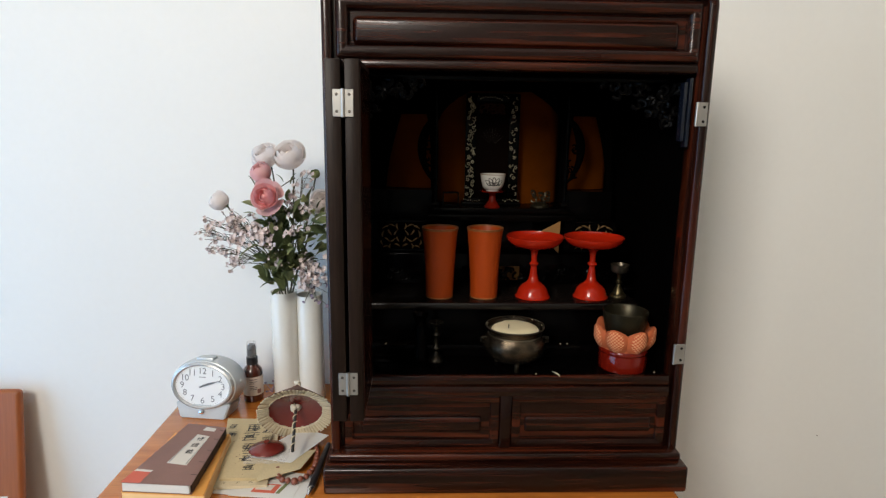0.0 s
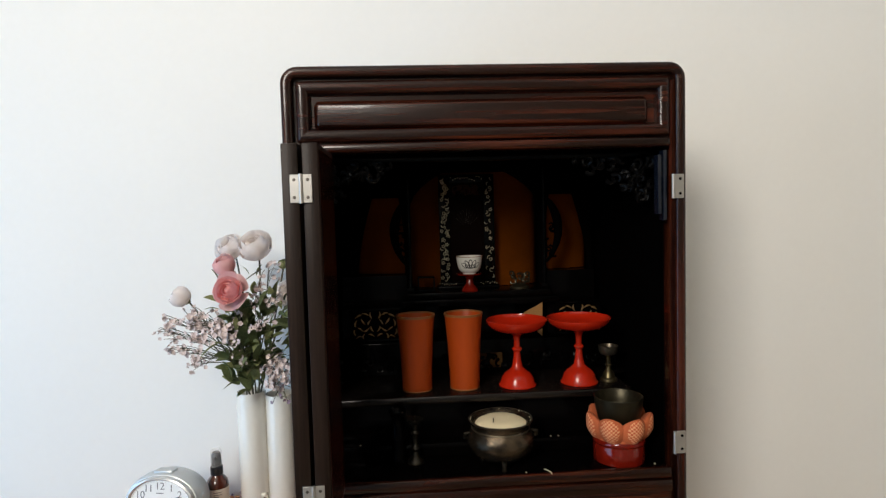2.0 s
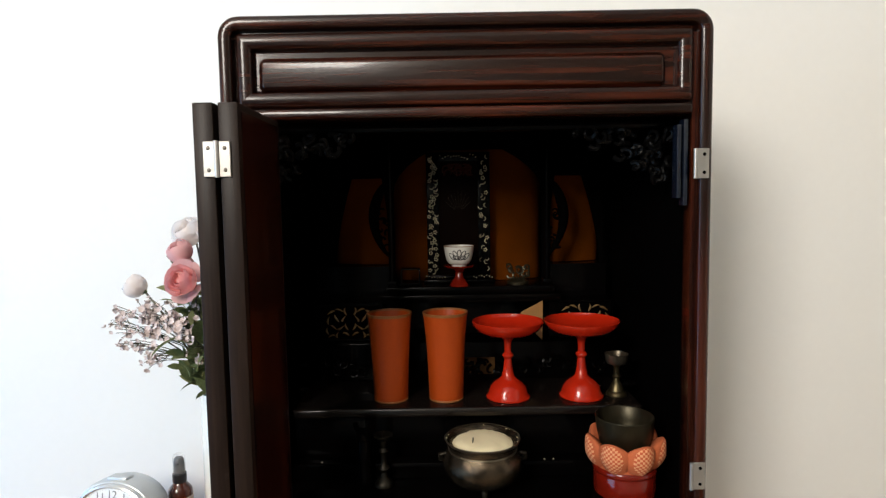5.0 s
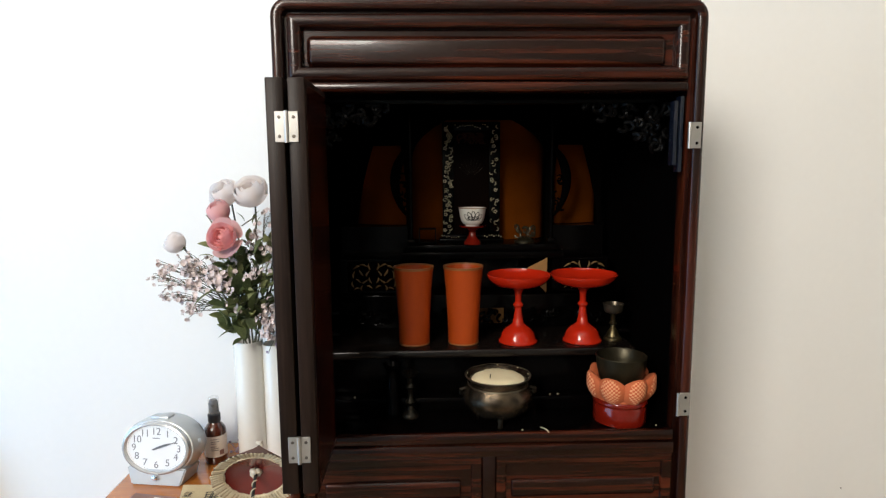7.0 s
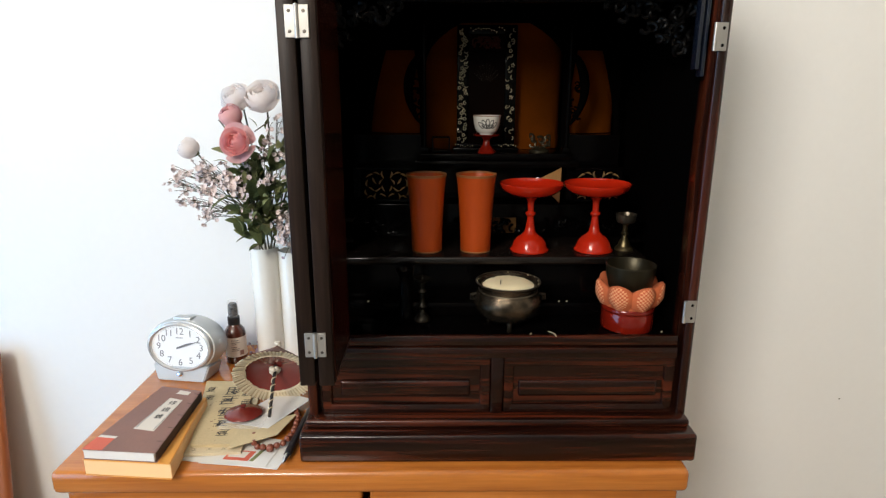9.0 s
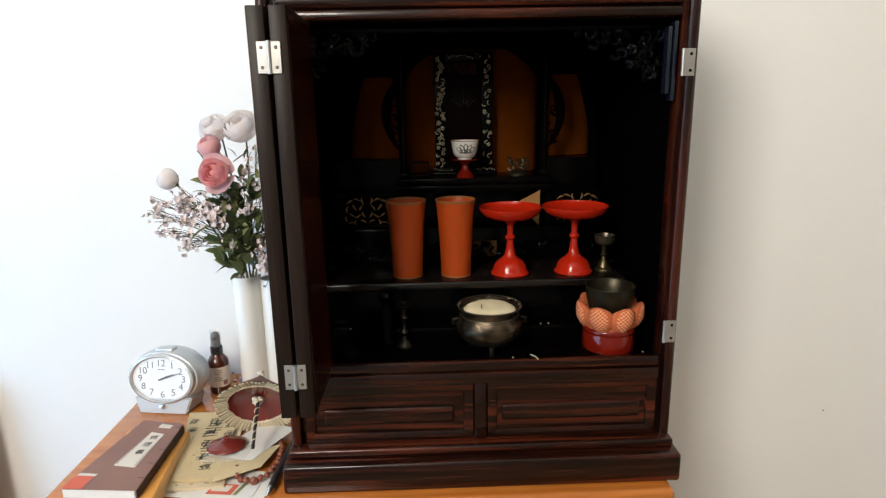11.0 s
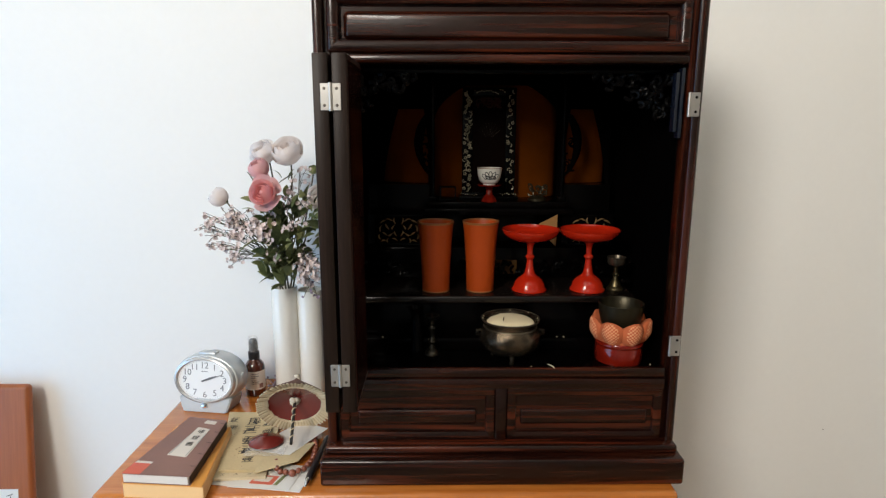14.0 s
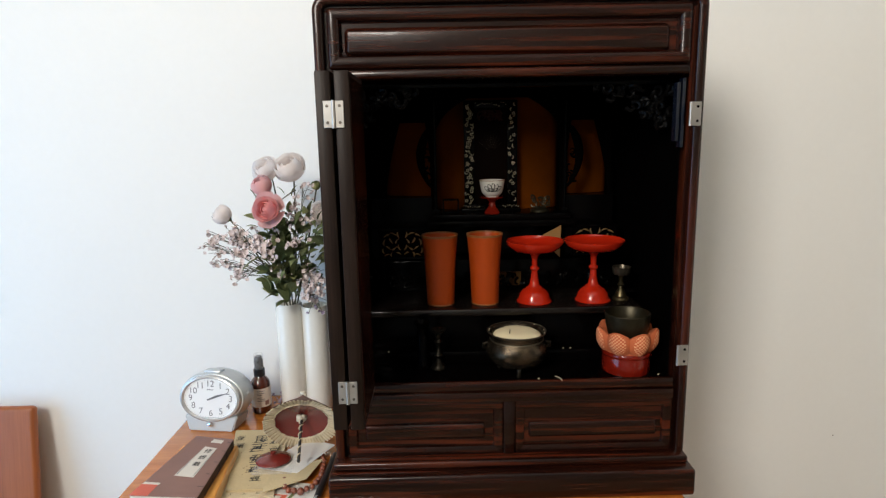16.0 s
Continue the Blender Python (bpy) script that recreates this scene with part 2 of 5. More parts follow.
def lathe(bm, prof, n=40, at=(0, 0, 0), wobble=None, cap=True):
    """Turns a profile of (radius, height) about z."""
    rings = []
    for r, z in prof:
        if r < 1e-6:
            rings.append([bm.verts.new((at[0], at[1], at[2] + z))])
        else:
            rings.append([bm.verts.new((at[0] + r * (wobble(a, z) if wobble else 1) * math.cos(a), at[1] + r * (wobble(a, z) if wobble else 1) * math.sin(a), at[2] + z)) for a in (2 * math.pi * i / n for i in range(n))])
    for p, q in zip(rings, rings[1:]):
        for i in range(n):
            j = (i + 1) % n
            if len(p) == 1 and len(q) == 1:
                continue
            if len(p) == 1:
                bm.faces.new((p[0], q[j], q[i]))
            elif len(q) == 1:
                bm.faces.new((p[i], p[j], q[0]))
            else:
                bm.faces.new((p[i], p[j], q[j], q[i]))
    for ring, flip in ((rings[0], True), (rings[-1], False)):
        if cap and len(ring) > 1:
            bm.faces.new(ring[::-1] if flip else ring)
    return bm


def lathed(prof, n=40, **k):
    return lathe(bmesh.new(), prof, n, **k)


def tube(bm, pts, r, n=8):
    """A round rod along points; r may be a list."""
    pts = [Vector(p) for p in pts]
    rs = r if isinstance(r, (list, tuple)) else [r] * len(pts)
    rings, side = [], None
    for i, p in enumerate(pts):
        d = (pts[min(i + 1, len(pts) - 1)] - pts[max(i - 1, 0)]).normalized()
        if side is None:
            side = d.orthogonal().normalized()
        side = (side - d * side.dot(d)).normalized()
        up = d.cross(side)
        rings.append([bm.verts.new(p + rs[i] * (math.cos(a) * side + math.sin(a) * up)) for a in (2 * math.pi * k / n for k in range(n))])
    for p, q in zip(rings, rings[1:]):
        for i in range(n):
            bm.faces.new((p[i], p[(i + 1) % n], q[(i + 1) % n], q[i]))
    bm.faces.new(rings[0][::-1])
    bm.faces.new(rings[-1])
    return bm


def curve_pts(a, b, sag, n=8):
    """Points from a to b, bowed by the vector sag."""
    a, b, sag = Vector(a), Vector(b), Vector(sag)
    return [a.lerp(b, t) + sag * 4 * t * (1 - t) for t in (i / n for i in range(n + 1))]


def ring_points(x0, x1, z0, z1, r, inset, open_bottom=False, n=6):
    x0, x1, z0, z1, r = x0 + inset, x1 - inset, z0 + (0 if open_bottom else inset), z1 - inset, max(r - inset, 0.0008)
    pts = []
    corners = [(x0 + r, z1 - r, 180, 90), (x1 - r, z1 - r, 90, 0)]
    if open_bottom:
        pts.append((x0, z0))
    else:
        corners = [(x0 + r, z0 + r, 270, 180)] + corners + [(x1 - r, z0 + r, 0, -90)]
    for cx, cz, a0, a1 in corners:
        pts += [(cx + r * math.cos(radians(a0 + (a1 - a0) * k / n)), cz + r * math.sin(radians(a0 + (a1 - a0) * k / n))) for k in range(n + 1)]
    if open_bottom:
        pts.append((x1, z0))
    return pts


def moulding(bm, x0, x1, z0, z1, r, prof, open_bottom=False):
    """A moulding round a rectangle in the x-z plane; prof: (inset, y)."""
    rings = [[bm.verts.new((x, y, z)) for x, z in ring_points(x0, x1, z0, z1, r, i, open_bottom)] for i, y in prof]
    n = len(rings[0])
    for p, q in zip(rings, rings[1:]):
        for k in range(n if not open_bottom else n - 1):
            bm.faces.new((p[k], p[(k + 1) % n], q[(k + 1) % n], q[k]))
    return bm


def half_round(i0, i1, y_back, y_front, n=8):
    """A rounded moulding profile between two insets."""
    out = [(i0, y_back)]
    for k in range(n + 1):
        a = math.pi * k / n
        out.append(((i0 + i1) / 2 - (i1 - i0) / 2 * math.cos(a), y_front + (y_back - y_front) * 0.7 * (1 - math.sin(a) ** 0.7)))
    return out + [(i1, y_back)]


def text_bm(body, size, depth=0.0002, align="CENTER", thin=0.0):
    """Raised writing in the built-in font, as a mesh in the x-y plane."""
    cu = bpy.data.curves.new("writing", "FONT")
    cu.body, cu.size, cu.align_x, cu.align_y, cu.extrude, cu.offset = body, size, align, "CENTER", depth, thin
    ob = bpy.data.objects.new("writing", cu)
    scene.collection.objects.link(ob)
    me = bpy.data.meshes.new_from_object(ob.evaluated_get(bpy.context.evaluated_depsgraph_get()))
    bm = bmesh.new()
    bm.from_mesh(me)
    bpy.data.objects.remove(ob)
    bpy.data.curves.remove(cu)
    bpy.data.meshes.remove(me)
    return bm


def strokes(bm, x, y, w, h, z, rng, n=6):
    """Plain bars that stand in for a hand-brushed sign: level, upright and slanting."""
    for k in range(n):
        if k % 3 == 0:
            cx, cy, l, b, a = x + w * rng.uniform(-0.05, 0.05), y + h * (k / (n - 1) - 0.5) * 0.85, w * rng.uniform(0.55, 0.9), h * 0.085, rng.uniform(-4, 10)
        elif k % 3 == 1:
            cx, cy, l, b, a = x + w * rng.uniform(-0.3, 0.3), y + h * rng.uniform(-0.15, 0.15), h * rng.uniform(0.45, 0.8), w * 0.075, 90 + rng.uniform(-7, 7)
        else:
            cx, cy, l, b, a = x + w * rng.uniform(-0.28, 0.28), y + h * rng.uniform(-0.32, 0.2), h * rng.uniform(0.28, 0.5), w * 0.085, rng.choice((-1, 1)) * rng.uniform(35, 60)
        p = [Vector((u * l / 2, v * b / 2 * (1.0 if u < 0 else 0.6), 0)) for u, v in ((-1, -1), (1, -1), (1, 1), (-1, 1))]
        r = Matrix.Rotation(radians(a), 3, "Z")
        lo = [bm.verts.new(r @ q + Vector((cx, cy, z + 0.00002 * k))) for q in p]
        hi = [bm.verts.new(v.co + Vector((0, 0, 0.00012))) for v in lo]
        bm.faces.new(lo[::-1])
        bm.faces.new(hi)
        for i in range(4):
            bm.faces.new((lo[i], lo[(i + 1) % 4], hi[(i + 1) % 4], hi[i]))


# ---- the room ----
WALL_Y, X0, X1, Y0, CEIL = 1.11, -1.7, 2.1, -1.3, 2.75
structure("floor", boxed(X0 - 0.15, X1 + 0.15, Y0 - 0.15, WALL_Y + 0.15, -0.1, 0.0), FLOORWOOD, "plain brown wooden floor of the room", "floor")
structure("ceiling", boxed(X0 - 0.15, X1 + 0.15, Y0 - 0.15, WALL_Y + 0.15, CEIL, CEIL + 0.1), CEILPAINT, "plain white ceiling of the room", "ceiling")
structure("wall_north", boxed(X0 - 0.15, X1 + 0.15, WALL_Y, WALL_Y + 0.15, 0.0, CEIL), WALLPAINT, "plain white painted wall behind the altar", "wall")
# unseen wall, paler than the other cream walls to throw light back
structure("wall_east", boxed(X1, X1 + 0.15, Y0, WALL_Y, 0.0, CEIL), BOUNCE_CREAM, "plain cream side wall, paler to bounce light", "wall")


def wall_with_opening(name, horizontal, at, a0, a1, o0, o1, z0, z1, mat, label):
    bm = bmesh.new()
    for p0, p1, q0, q1 in ((a0, o0, 0, CEIL), (o1, a1, 0, CEIL), (o0, o1, 0, z0), (o0, o1, z1, CEIL)):
        if horizontal:
            box(bm, p0, p1, at - 0.15, at, q0, q1)
        else:
            box(bm, at - 0.15, at, p0, p1, q0, q1)
    return structure(name, bm, mat, label, "wall")


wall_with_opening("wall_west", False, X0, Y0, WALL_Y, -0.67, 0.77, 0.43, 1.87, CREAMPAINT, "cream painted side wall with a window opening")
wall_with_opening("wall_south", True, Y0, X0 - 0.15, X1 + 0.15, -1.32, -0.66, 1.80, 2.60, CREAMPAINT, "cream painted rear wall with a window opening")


# ---- chest of drawers ----
CT = 0.812


def chest_of_drawers():
    t = thing("chest_of_drawers", (-0.069, 0.91, 0), "orange-brown varnished wooden chest of drawers against the wall", "chest of drawers")
    part("top_board", boxed(-0.480, 0.343, 0.7065, 1.106, CT - 0.033, CT, r=0.008, seg=3), CHEST_X, t, world=True)
    bm = bmesh.new()
    box(bm, -0.474, -0.454, 0.737, 1.10, 0.0, CT - 0.033)
    box(bm, 0.318, 0.338, 0.737, 1.10, 0.0, CT - 0.033)
    box(bm, -0.454, 0.318, 1.085, 1.10, 0.0, CT - 0.033)
    box(bm, -0.454, 0.318, 0.745, 1.085, 0.0, 0.06)
    box(bm, -0.454, 0.318, 0.750, 1.085, CT - 0.040, CT - 0.033)
    part("carcass", bm, CHEST_X, t, world=True)
    rows = [(0.62, CT - 0.037), (0.44, 0.615), (0.255, 0.435), (0.07, 0.25)]
    for k, (z0, z1) in enumerate(rows):
        spans = [(-0.472, -0.0835), (-0.0735, 0.336)] if k == 0 else [(-0.472, 0.336)]
        for a, b in spans:
            d = part("drawer_front", boxed(a, b, 0.722, 0.742, z0, z1, r=0.005, seg=3), CHEST_X, t, world=True)
            hb = bmesh.new()
            c = (a + b) / 2
            tube(hb, [(c - 0.05, 0.722, (z0 + z1) / 2), (c - 0.045, 0.702, (z0 + z1) / 2), (c + 0.045, 0.702, (z0 + z1) / 2), (c + 0.05, 0.722, (z0 + z1) / 2)], 0.004)
            part("handle", hb, BRASS, d, "aged brass handle", world=True)


chest_of_drawers()


# ---- the altar cabinet ----
AX0, AX1, AF, AB, AT = -0.156, 0.3500, 0.758, 1.09, 1.5000  # sides, front, back, top
IFZ = 0.972                                               # inner floor


def hinge_pair(t, x, y, z0, z1):
    """An open hinge on the edges of two folded leaves."""
    h = part("hinge", tube(bmesh.new(), [(x, y - 0.0025, z0), (x, y - 0.0025, z1)], 0.0021, 10), STEEL, t, "satin steel hinge", world=True)
    for s in (-1, 1):
        xa, xb = sorted((x + s * 0.0018, x + s * 0.0112))
        part("hinge_plate", boxed(xa, xb, y - 0.0022, y, z0 + 0.0005, z1 - 0.0005, r=0.0004, seg=1), STEEL, h, world=True)
        for z in (z0 + 0.006, z1 - 0.006):
            bm = lathed([(0, 0.0008), (0.0011, 0.0007), (0.0017, 0), (0.0017, -0.0006)], 12)
            bmesh.ops.rotate(bm, cent=(0, 0, 0), matrix=Matrix.Rotation(radians(90), 3, "X"), verts=bm.verts)
            bmesh.ops.translate(bm, verts=bm.verts, vec=(x + s * 0.0068, y - 0.0022, z))
            part("screw", bm, SCREW, h, world=True)


def hinge_single(t, x0, x1, y, z0, z1):
    h = part("hinge", boxed(x0 + 0.004, x1, y - 0.0022, y, z0, z1, r=0.0004, seg=1), STEEL, t, "satin steel hinge plate", world=True)
    part("hinge_knuckle", tube(bmesh.new(), [(x0 + 0.002, y - 0.002, z0), (x0 + 0.002, y - 0.002, z1)], 0.0021, 10), STEEL, h, world=True)
    for z in (z0 + 0.006, z1 - 0.006):
        bm = lathed([(0, 0.0004), (0.0019, 0.0003), (0.0019, -0.0006)], 12)
        bmesh.ops.rotate(bm, cent=(0, 0, 0), matrix=Matrix.Rotation(radians(90), 3, "X"), verts=bm.verts)
        bmesh.ops.translate(bm, verts=bm.verts, vec=((x0 + x1) / 2 + 0.003, y - 0.0022, z))
        part("screw_hole", bm, BLACK_DULL, h, world=True)


def raised_panel(name, t, x0, x1, z0, z1, px0, px1, pz0, pz1, y):
    """A drawer front: frame moulding, sloped field and raised centre panel."""
    d = part(name, boxed(x0, x1, y + 0.004, y + 0.018, z0, z1, r=0.001, seg=1), ROSE_X, t, world=True)
    part("frame_moulding", moulding(bmesh.new(), x0, x1, z0, z1, 0.001, [(0.0, y + 0.004), (0.0005, y), (0.009, y - 0.001), (0.012, y + 0.0005), (0.0145, y + 0.0065), (0.016, y + 0.0066)]), ROSE_X, d, world=True)
    bm = bmesh.new()
    moulding(bm, px0, px1, pz0, pz1, 0.003, [(-0.001, y + 0.0075), (0.0002, y + 0.002), (0.002, y), (0.004, y - 0.0005)])
    bm.faces.new([v for v in bm.verts][-28:])
    part("centre_panel", bm, ROSE_X, d, world=True)


def scrolls(bm, x0, x1, z0, z1, y, depth, rng, n, keep=lambda u, v: True, r=0.0022):
    """Pierced scrollwork: curling rods and leaf knobs inside a field."""
    for _ in range(n * 6):
        if n <= 0:
            break
        u, v = rng.random(), rng.random()
        if not keep(u, v):
            continue
        n -= 1
        c = Vector((x0 + (x1 - x0) * u, y, z0 + (z1 - z0) * v))
        a0, turn, rad = rng.uniform(0, 6.28), rng.choice((-1, 1)) * rng.uniform(3.0, 5.0), rng.uniform(0.005, 0.0085)
        pts, rs = [], []
        for k in range(9):
            f = k / 8
            q = rad * (1 - 0.75 * f)
            p = c + Vector((q * math.cos(a0 + turn * f), -depth * math.sin(f * 3.1), q * math.sin(a0 + turn * f)))
            p.x, p.z = min(max(p.x, x0), x1), min(max(p.z, z0), z1)
            pts.append(p)
            rs.append(r * (1.15 - 0.6 * f))
        tube(bm, pts, rs, 6)


def altar_cabinet():
    t = thing("altar_cabinet", (0.0965, 0.92, CT), "dark rosewood household altar cabinet with open front on the chest", "altar cabinet")
    zb = 0.8641
    # carcass
    part("side_panel", boxed(AX0 + 0.002, AX0 + 0.015, AF + 0.014, AB, zb, AT - 0.014), ROSE_Z, t, world=True)
    part("side_panel", boxed(AX1 - 0.015, AX1 - 0.002, AF + 0.014, AB, zb, AT - 0.014), ROSE_Z, t, world=True)
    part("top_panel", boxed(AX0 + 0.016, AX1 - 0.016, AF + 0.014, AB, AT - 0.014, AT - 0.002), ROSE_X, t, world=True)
    part("back_panel", boxed(AX0 + 0.015, AX1 - 0.015, AB - 0.008, AB, zb, AT - 0.014), BLACK_DULL, t, world=True)
    part("inner_floor", boxed(AX0 + 0.0155, AX1 - 0.0155, AF + 0.009, AB - 0.009, IFZ - 0.011, IFZ, r=0.0025), BLACK, t, world=True)
    part("inner_ceiling", boxed(AX0 + 0.0155, AX1 - 0.0155, AF + 0.03, AB - 0.009, 1.402, 1.410), BLACK_DULL, t, world=True)
    for xa in (AX0 + 0.0155, AX1 - 0.0185):
        part("inner_side", boxed(xa, xa + 0.003, AF + 0.03, AB - 0.009, IFZ + 0.001, 1.401), BLACK_DULL, t, world=True)
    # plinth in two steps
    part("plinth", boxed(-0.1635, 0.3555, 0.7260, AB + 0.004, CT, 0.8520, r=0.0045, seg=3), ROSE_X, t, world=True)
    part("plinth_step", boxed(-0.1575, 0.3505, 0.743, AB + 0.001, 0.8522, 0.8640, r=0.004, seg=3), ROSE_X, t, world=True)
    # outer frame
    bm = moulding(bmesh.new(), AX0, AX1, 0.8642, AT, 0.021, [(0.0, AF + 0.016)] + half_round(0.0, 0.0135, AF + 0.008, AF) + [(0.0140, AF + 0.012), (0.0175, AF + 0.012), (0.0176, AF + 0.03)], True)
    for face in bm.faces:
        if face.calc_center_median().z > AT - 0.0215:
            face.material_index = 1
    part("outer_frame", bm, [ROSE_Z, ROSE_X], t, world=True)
    # header
    hd = part("header_board", boxed(-0.1405, 0.3335, AF + 0.0125, AF + 0.025, 1.4045, 1.486), ROSE_X, t, world=True)
    part("header_frame", moulding(bmesh.new(), -0.1385, 0.3310, 1.4075, 1.4830, 0.004, half_round(0.0, 0.0165, AF + 0.0126, AF + 0.0015) + [(0.0185, AF + 0.0122)]), ROSE_X, hd, world=True)
    bm = bmesh.new()
    moulding(bm, -0.1135, 0.3005, 1.4265, 1.4555, 0.004, [(-0.0035, AF + 0.0123), (-0.001, AF + 0.0095), (0.0, AF + 0.006), (0.0015, AF + 0.0045), (0.003, AF + 0.004)])
    bm.faces.new([v for v in bm.verts][-28:])
    part("header_panel", bm, ROSE_X, hd, world=True)
    part("lintel", boxed(-0.1365, 0.3295, AF - 0.0005, AF + 0.028, 1.3945, 1.4060, r=0.004, seg=3), ROSE_X, t, world=True)
    # sill mouldings below the opening
    part("sill", boxed(-0.1365, 0.3295, AF + 0.0005, AF + 0.0085, 0.9625, 0.9775, r=0.003, seg=2), ROSE_X, t, world=True)
    part("sill_step", boxed(-0.1365, 0.3295, AF - 0.002, AF + 0.018, 0.9465, 0.9620, r=0.0025, seg=2), ROSE_X, t, world=True)
    part("divider", boxed(0.0870, 0.1035, AF + 0.001, AF + 0.018, 0.8643, 0.9462, r=0.002), ROSE_Z, t, world=True)
    raised_panel("drawer_front", t, -0.1365, 0.0860, 0.8650, 0.9458, -0.112, 0.060, 0.8890, 0.9125, AF + 0.003)
    raised_panel("drawer_front", t, 0.1045, 0.3295, 0.8650, 0.9458, 0.124, 0.309, 0.8890, 0.9125, AF + 0.003)
    # folded double leaf, open at a right angle
    for xa, xb in ((-0.1325, -0.1155), (-0.1115, -0.0950)):
        d = part("door_leaf", boxed(xa, xb, 0.6325, AF - 0.004, 0.9735, 1.3925, r=0.0012, seg=2), ROSE_DARK, t, "folded open dark wooden door leaf", world=True)
    # added sheet of darker rosewood puts the inner side's shade into colour
    part("inner_face", boxed(-0.0949, -0.0942, 0.6400, AF - 0.010, 0.9800, 1.3860), ROSE_Z, d, "dark reddish sheet for the shaded inner side of the door", world=True)
    hinge_pair(t, -0.1130, 0.6325, 1.3312, 1.3612)
    hinge_pair(t, -0.1130, 0.6325, 1.0080, 1.0365)
    hinge_single(t, 0.3290, 0.3450, AF - 0.0005, 1.3280, 1.3585)
    hinge_single(t, 0.3300, 0.3465, AF - 0.0005, 0.9965, 1.0260)
    # upper tiers
    part("shelf", boxed(-0.118, 0.311, 0.848, AB - 0.0095, 1.046, 1.058, r=0.0035, seg=3), BLACK_LIT, t, "black lacquered shelf", world=True)
    part("shelf_support", boxed(-0.118, 0.311, 0.868, 0.876, IFZ + 0.0005, 1.0455), BLACK, t, world=True)
    part("upper_tier", boxed(-0.118, 0.311, 0.962, AB - 0.0095, 1.0585, 1.112, r=0.002), BLACK, t, "black lacquered step", world=True)
    part("altar_table", boxed(-0.010, 0.228, 0.975, AB - 0.0095, 1.178, 1.1885, r=0.002), BLACK, t, "black lacquered altar table", world=True)
    part("altar_table_edge", boxed(-0.018, 0.236, 0.970, AB - 0.0095, 1.1665, 1.1775, r=0.0015), BLACK, t, world=True)
    part("low_step", boxed(-0.118, 0.311, 0.842, 0.8650, IFZ + 0.0005, 0.992, r=0.002), BLACK, t, world=True)
    for xa in (-0.127, 0.300):
        for z in (1.070, 1.102):
            part("side_step", boxed(xa, xa + 0.019, 0.90, AB - 0.01, z - 0.005, z, r=0.001), BLACK, t, world=True)
    # gilded back behind the tablet, and in the side niches
    def curved_back(x0, x1, z0, z1, depth):
        """A bowed sheet, depth(u) in front of the back, u from -1 to 1."""
        bm, n, rows = bmesh.new(), 24, []
        for i in range(n + 1):
            u = i / n * 2 - 1
            x, y = (x0 + x1) / 2 + (x1 - x0) / 2 * u, 1.074 - depth(u)
            rows.append([bm.verts.new(p) for p in ((x, y, z0), (x, y, z1), (x, y + 0.003, z1), (x, y + 0.003, z0))])
        for p, q in zip(rows, rows[1:]):
            for i in range(4):
                bm.faces.new((p[i], p[(i + 1) % 4], q[(i + 1) % 4], q[i]))
        bm.faces.new(rows[0])
        bm.faces.new(rows[-1][::-1])
        bmesh.ops.recalc_face_normals(bm, faces=bm.faces)
        return bm

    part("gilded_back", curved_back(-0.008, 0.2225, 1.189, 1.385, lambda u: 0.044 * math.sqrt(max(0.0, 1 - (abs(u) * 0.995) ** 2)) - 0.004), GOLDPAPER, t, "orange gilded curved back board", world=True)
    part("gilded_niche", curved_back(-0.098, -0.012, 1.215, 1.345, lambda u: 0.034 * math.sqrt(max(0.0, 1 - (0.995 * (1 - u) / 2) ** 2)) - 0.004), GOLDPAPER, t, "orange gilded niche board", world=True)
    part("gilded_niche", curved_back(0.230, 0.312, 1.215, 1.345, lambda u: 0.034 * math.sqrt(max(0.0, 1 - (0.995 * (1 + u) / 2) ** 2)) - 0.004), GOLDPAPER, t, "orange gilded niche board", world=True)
    part("niche_sill", boxed(-0.118, -0.0105, 1.02, AB - 0.0095, 1.112, 1.214), BLACK, t, world=True)
    part("niche_sill", boxed(0.2285, 0.311, 1.02, AB - 0.0095, 1.112, 1.214), BLACK, t, world=True)
    part("table_front", boxed(-0.017, 0.235, 1.012, 1.015, 1.113, 1.166), BLACK, t, world=True)
    for x in (-0.0045, 0.2195):
        part("pillar", tube(bmesh.new(), [(x, 0.995, 1.189), (x, 0.995, 1.40)], 0.0035, 10), BLACK, t, world=True)
        part("pillar_foot", boxed(x - 0.0065, x + 0.0065, 0.988, 1.002, 1.1886, 1.196, r=0.001), BLACK, t, world=True)
    # black boards added before the gilded boards, cut to the outline of shade
    def arch_front(x0, x1, z0, z1, y, lo, hi):
        """A thin board with an opening between lo(f) and hi(f), f from bottom to top."""
        n = 16
        for side in (0, 1):
            bm = bmesh.new()
            rows = []
            for k in range(n + 1):
                f = k / n
                a, b = (x0, max(x0, lo(f))) if side == 0 else (min(x1, hi(f)), x1)
                z = z0 + (z1 - z0) * f
                rows.append([bm.verts.new(p) for p in ((a, y, z), (b, y, z), (b, y + 0.004, z), (a, y + 0.004, z))])
            for p, q in zip(rows, rows[1:]):
                for i in range(4):
                    bm.faces.new((p[i], p[(i + 1) % 4], q[(i + 1) % 4], q[i]))
            bm.faces.new(rows[0][::-1])
            bm.faces.new(rows[-1])
            part("arched_front", bm, BLACK_DULL, t, world=True)

    arch_front(-0.118, -0.011, 1.2145, 1.400, 1.036, lambda f: -0.092 + 0.046 * f ** 1.5, lambda f: -0.0125 - 0.030 * max(0, f - 0.35) ** 1.3)
    arch_front(0.2295, 0.311, 1.2145, 1.400, 1.036, lambda f: 0.2310 + 0.030 * max(0, f - 0.35) ** 1.3, lambda f: 0.306 - 0.046 * f ** 1.5)
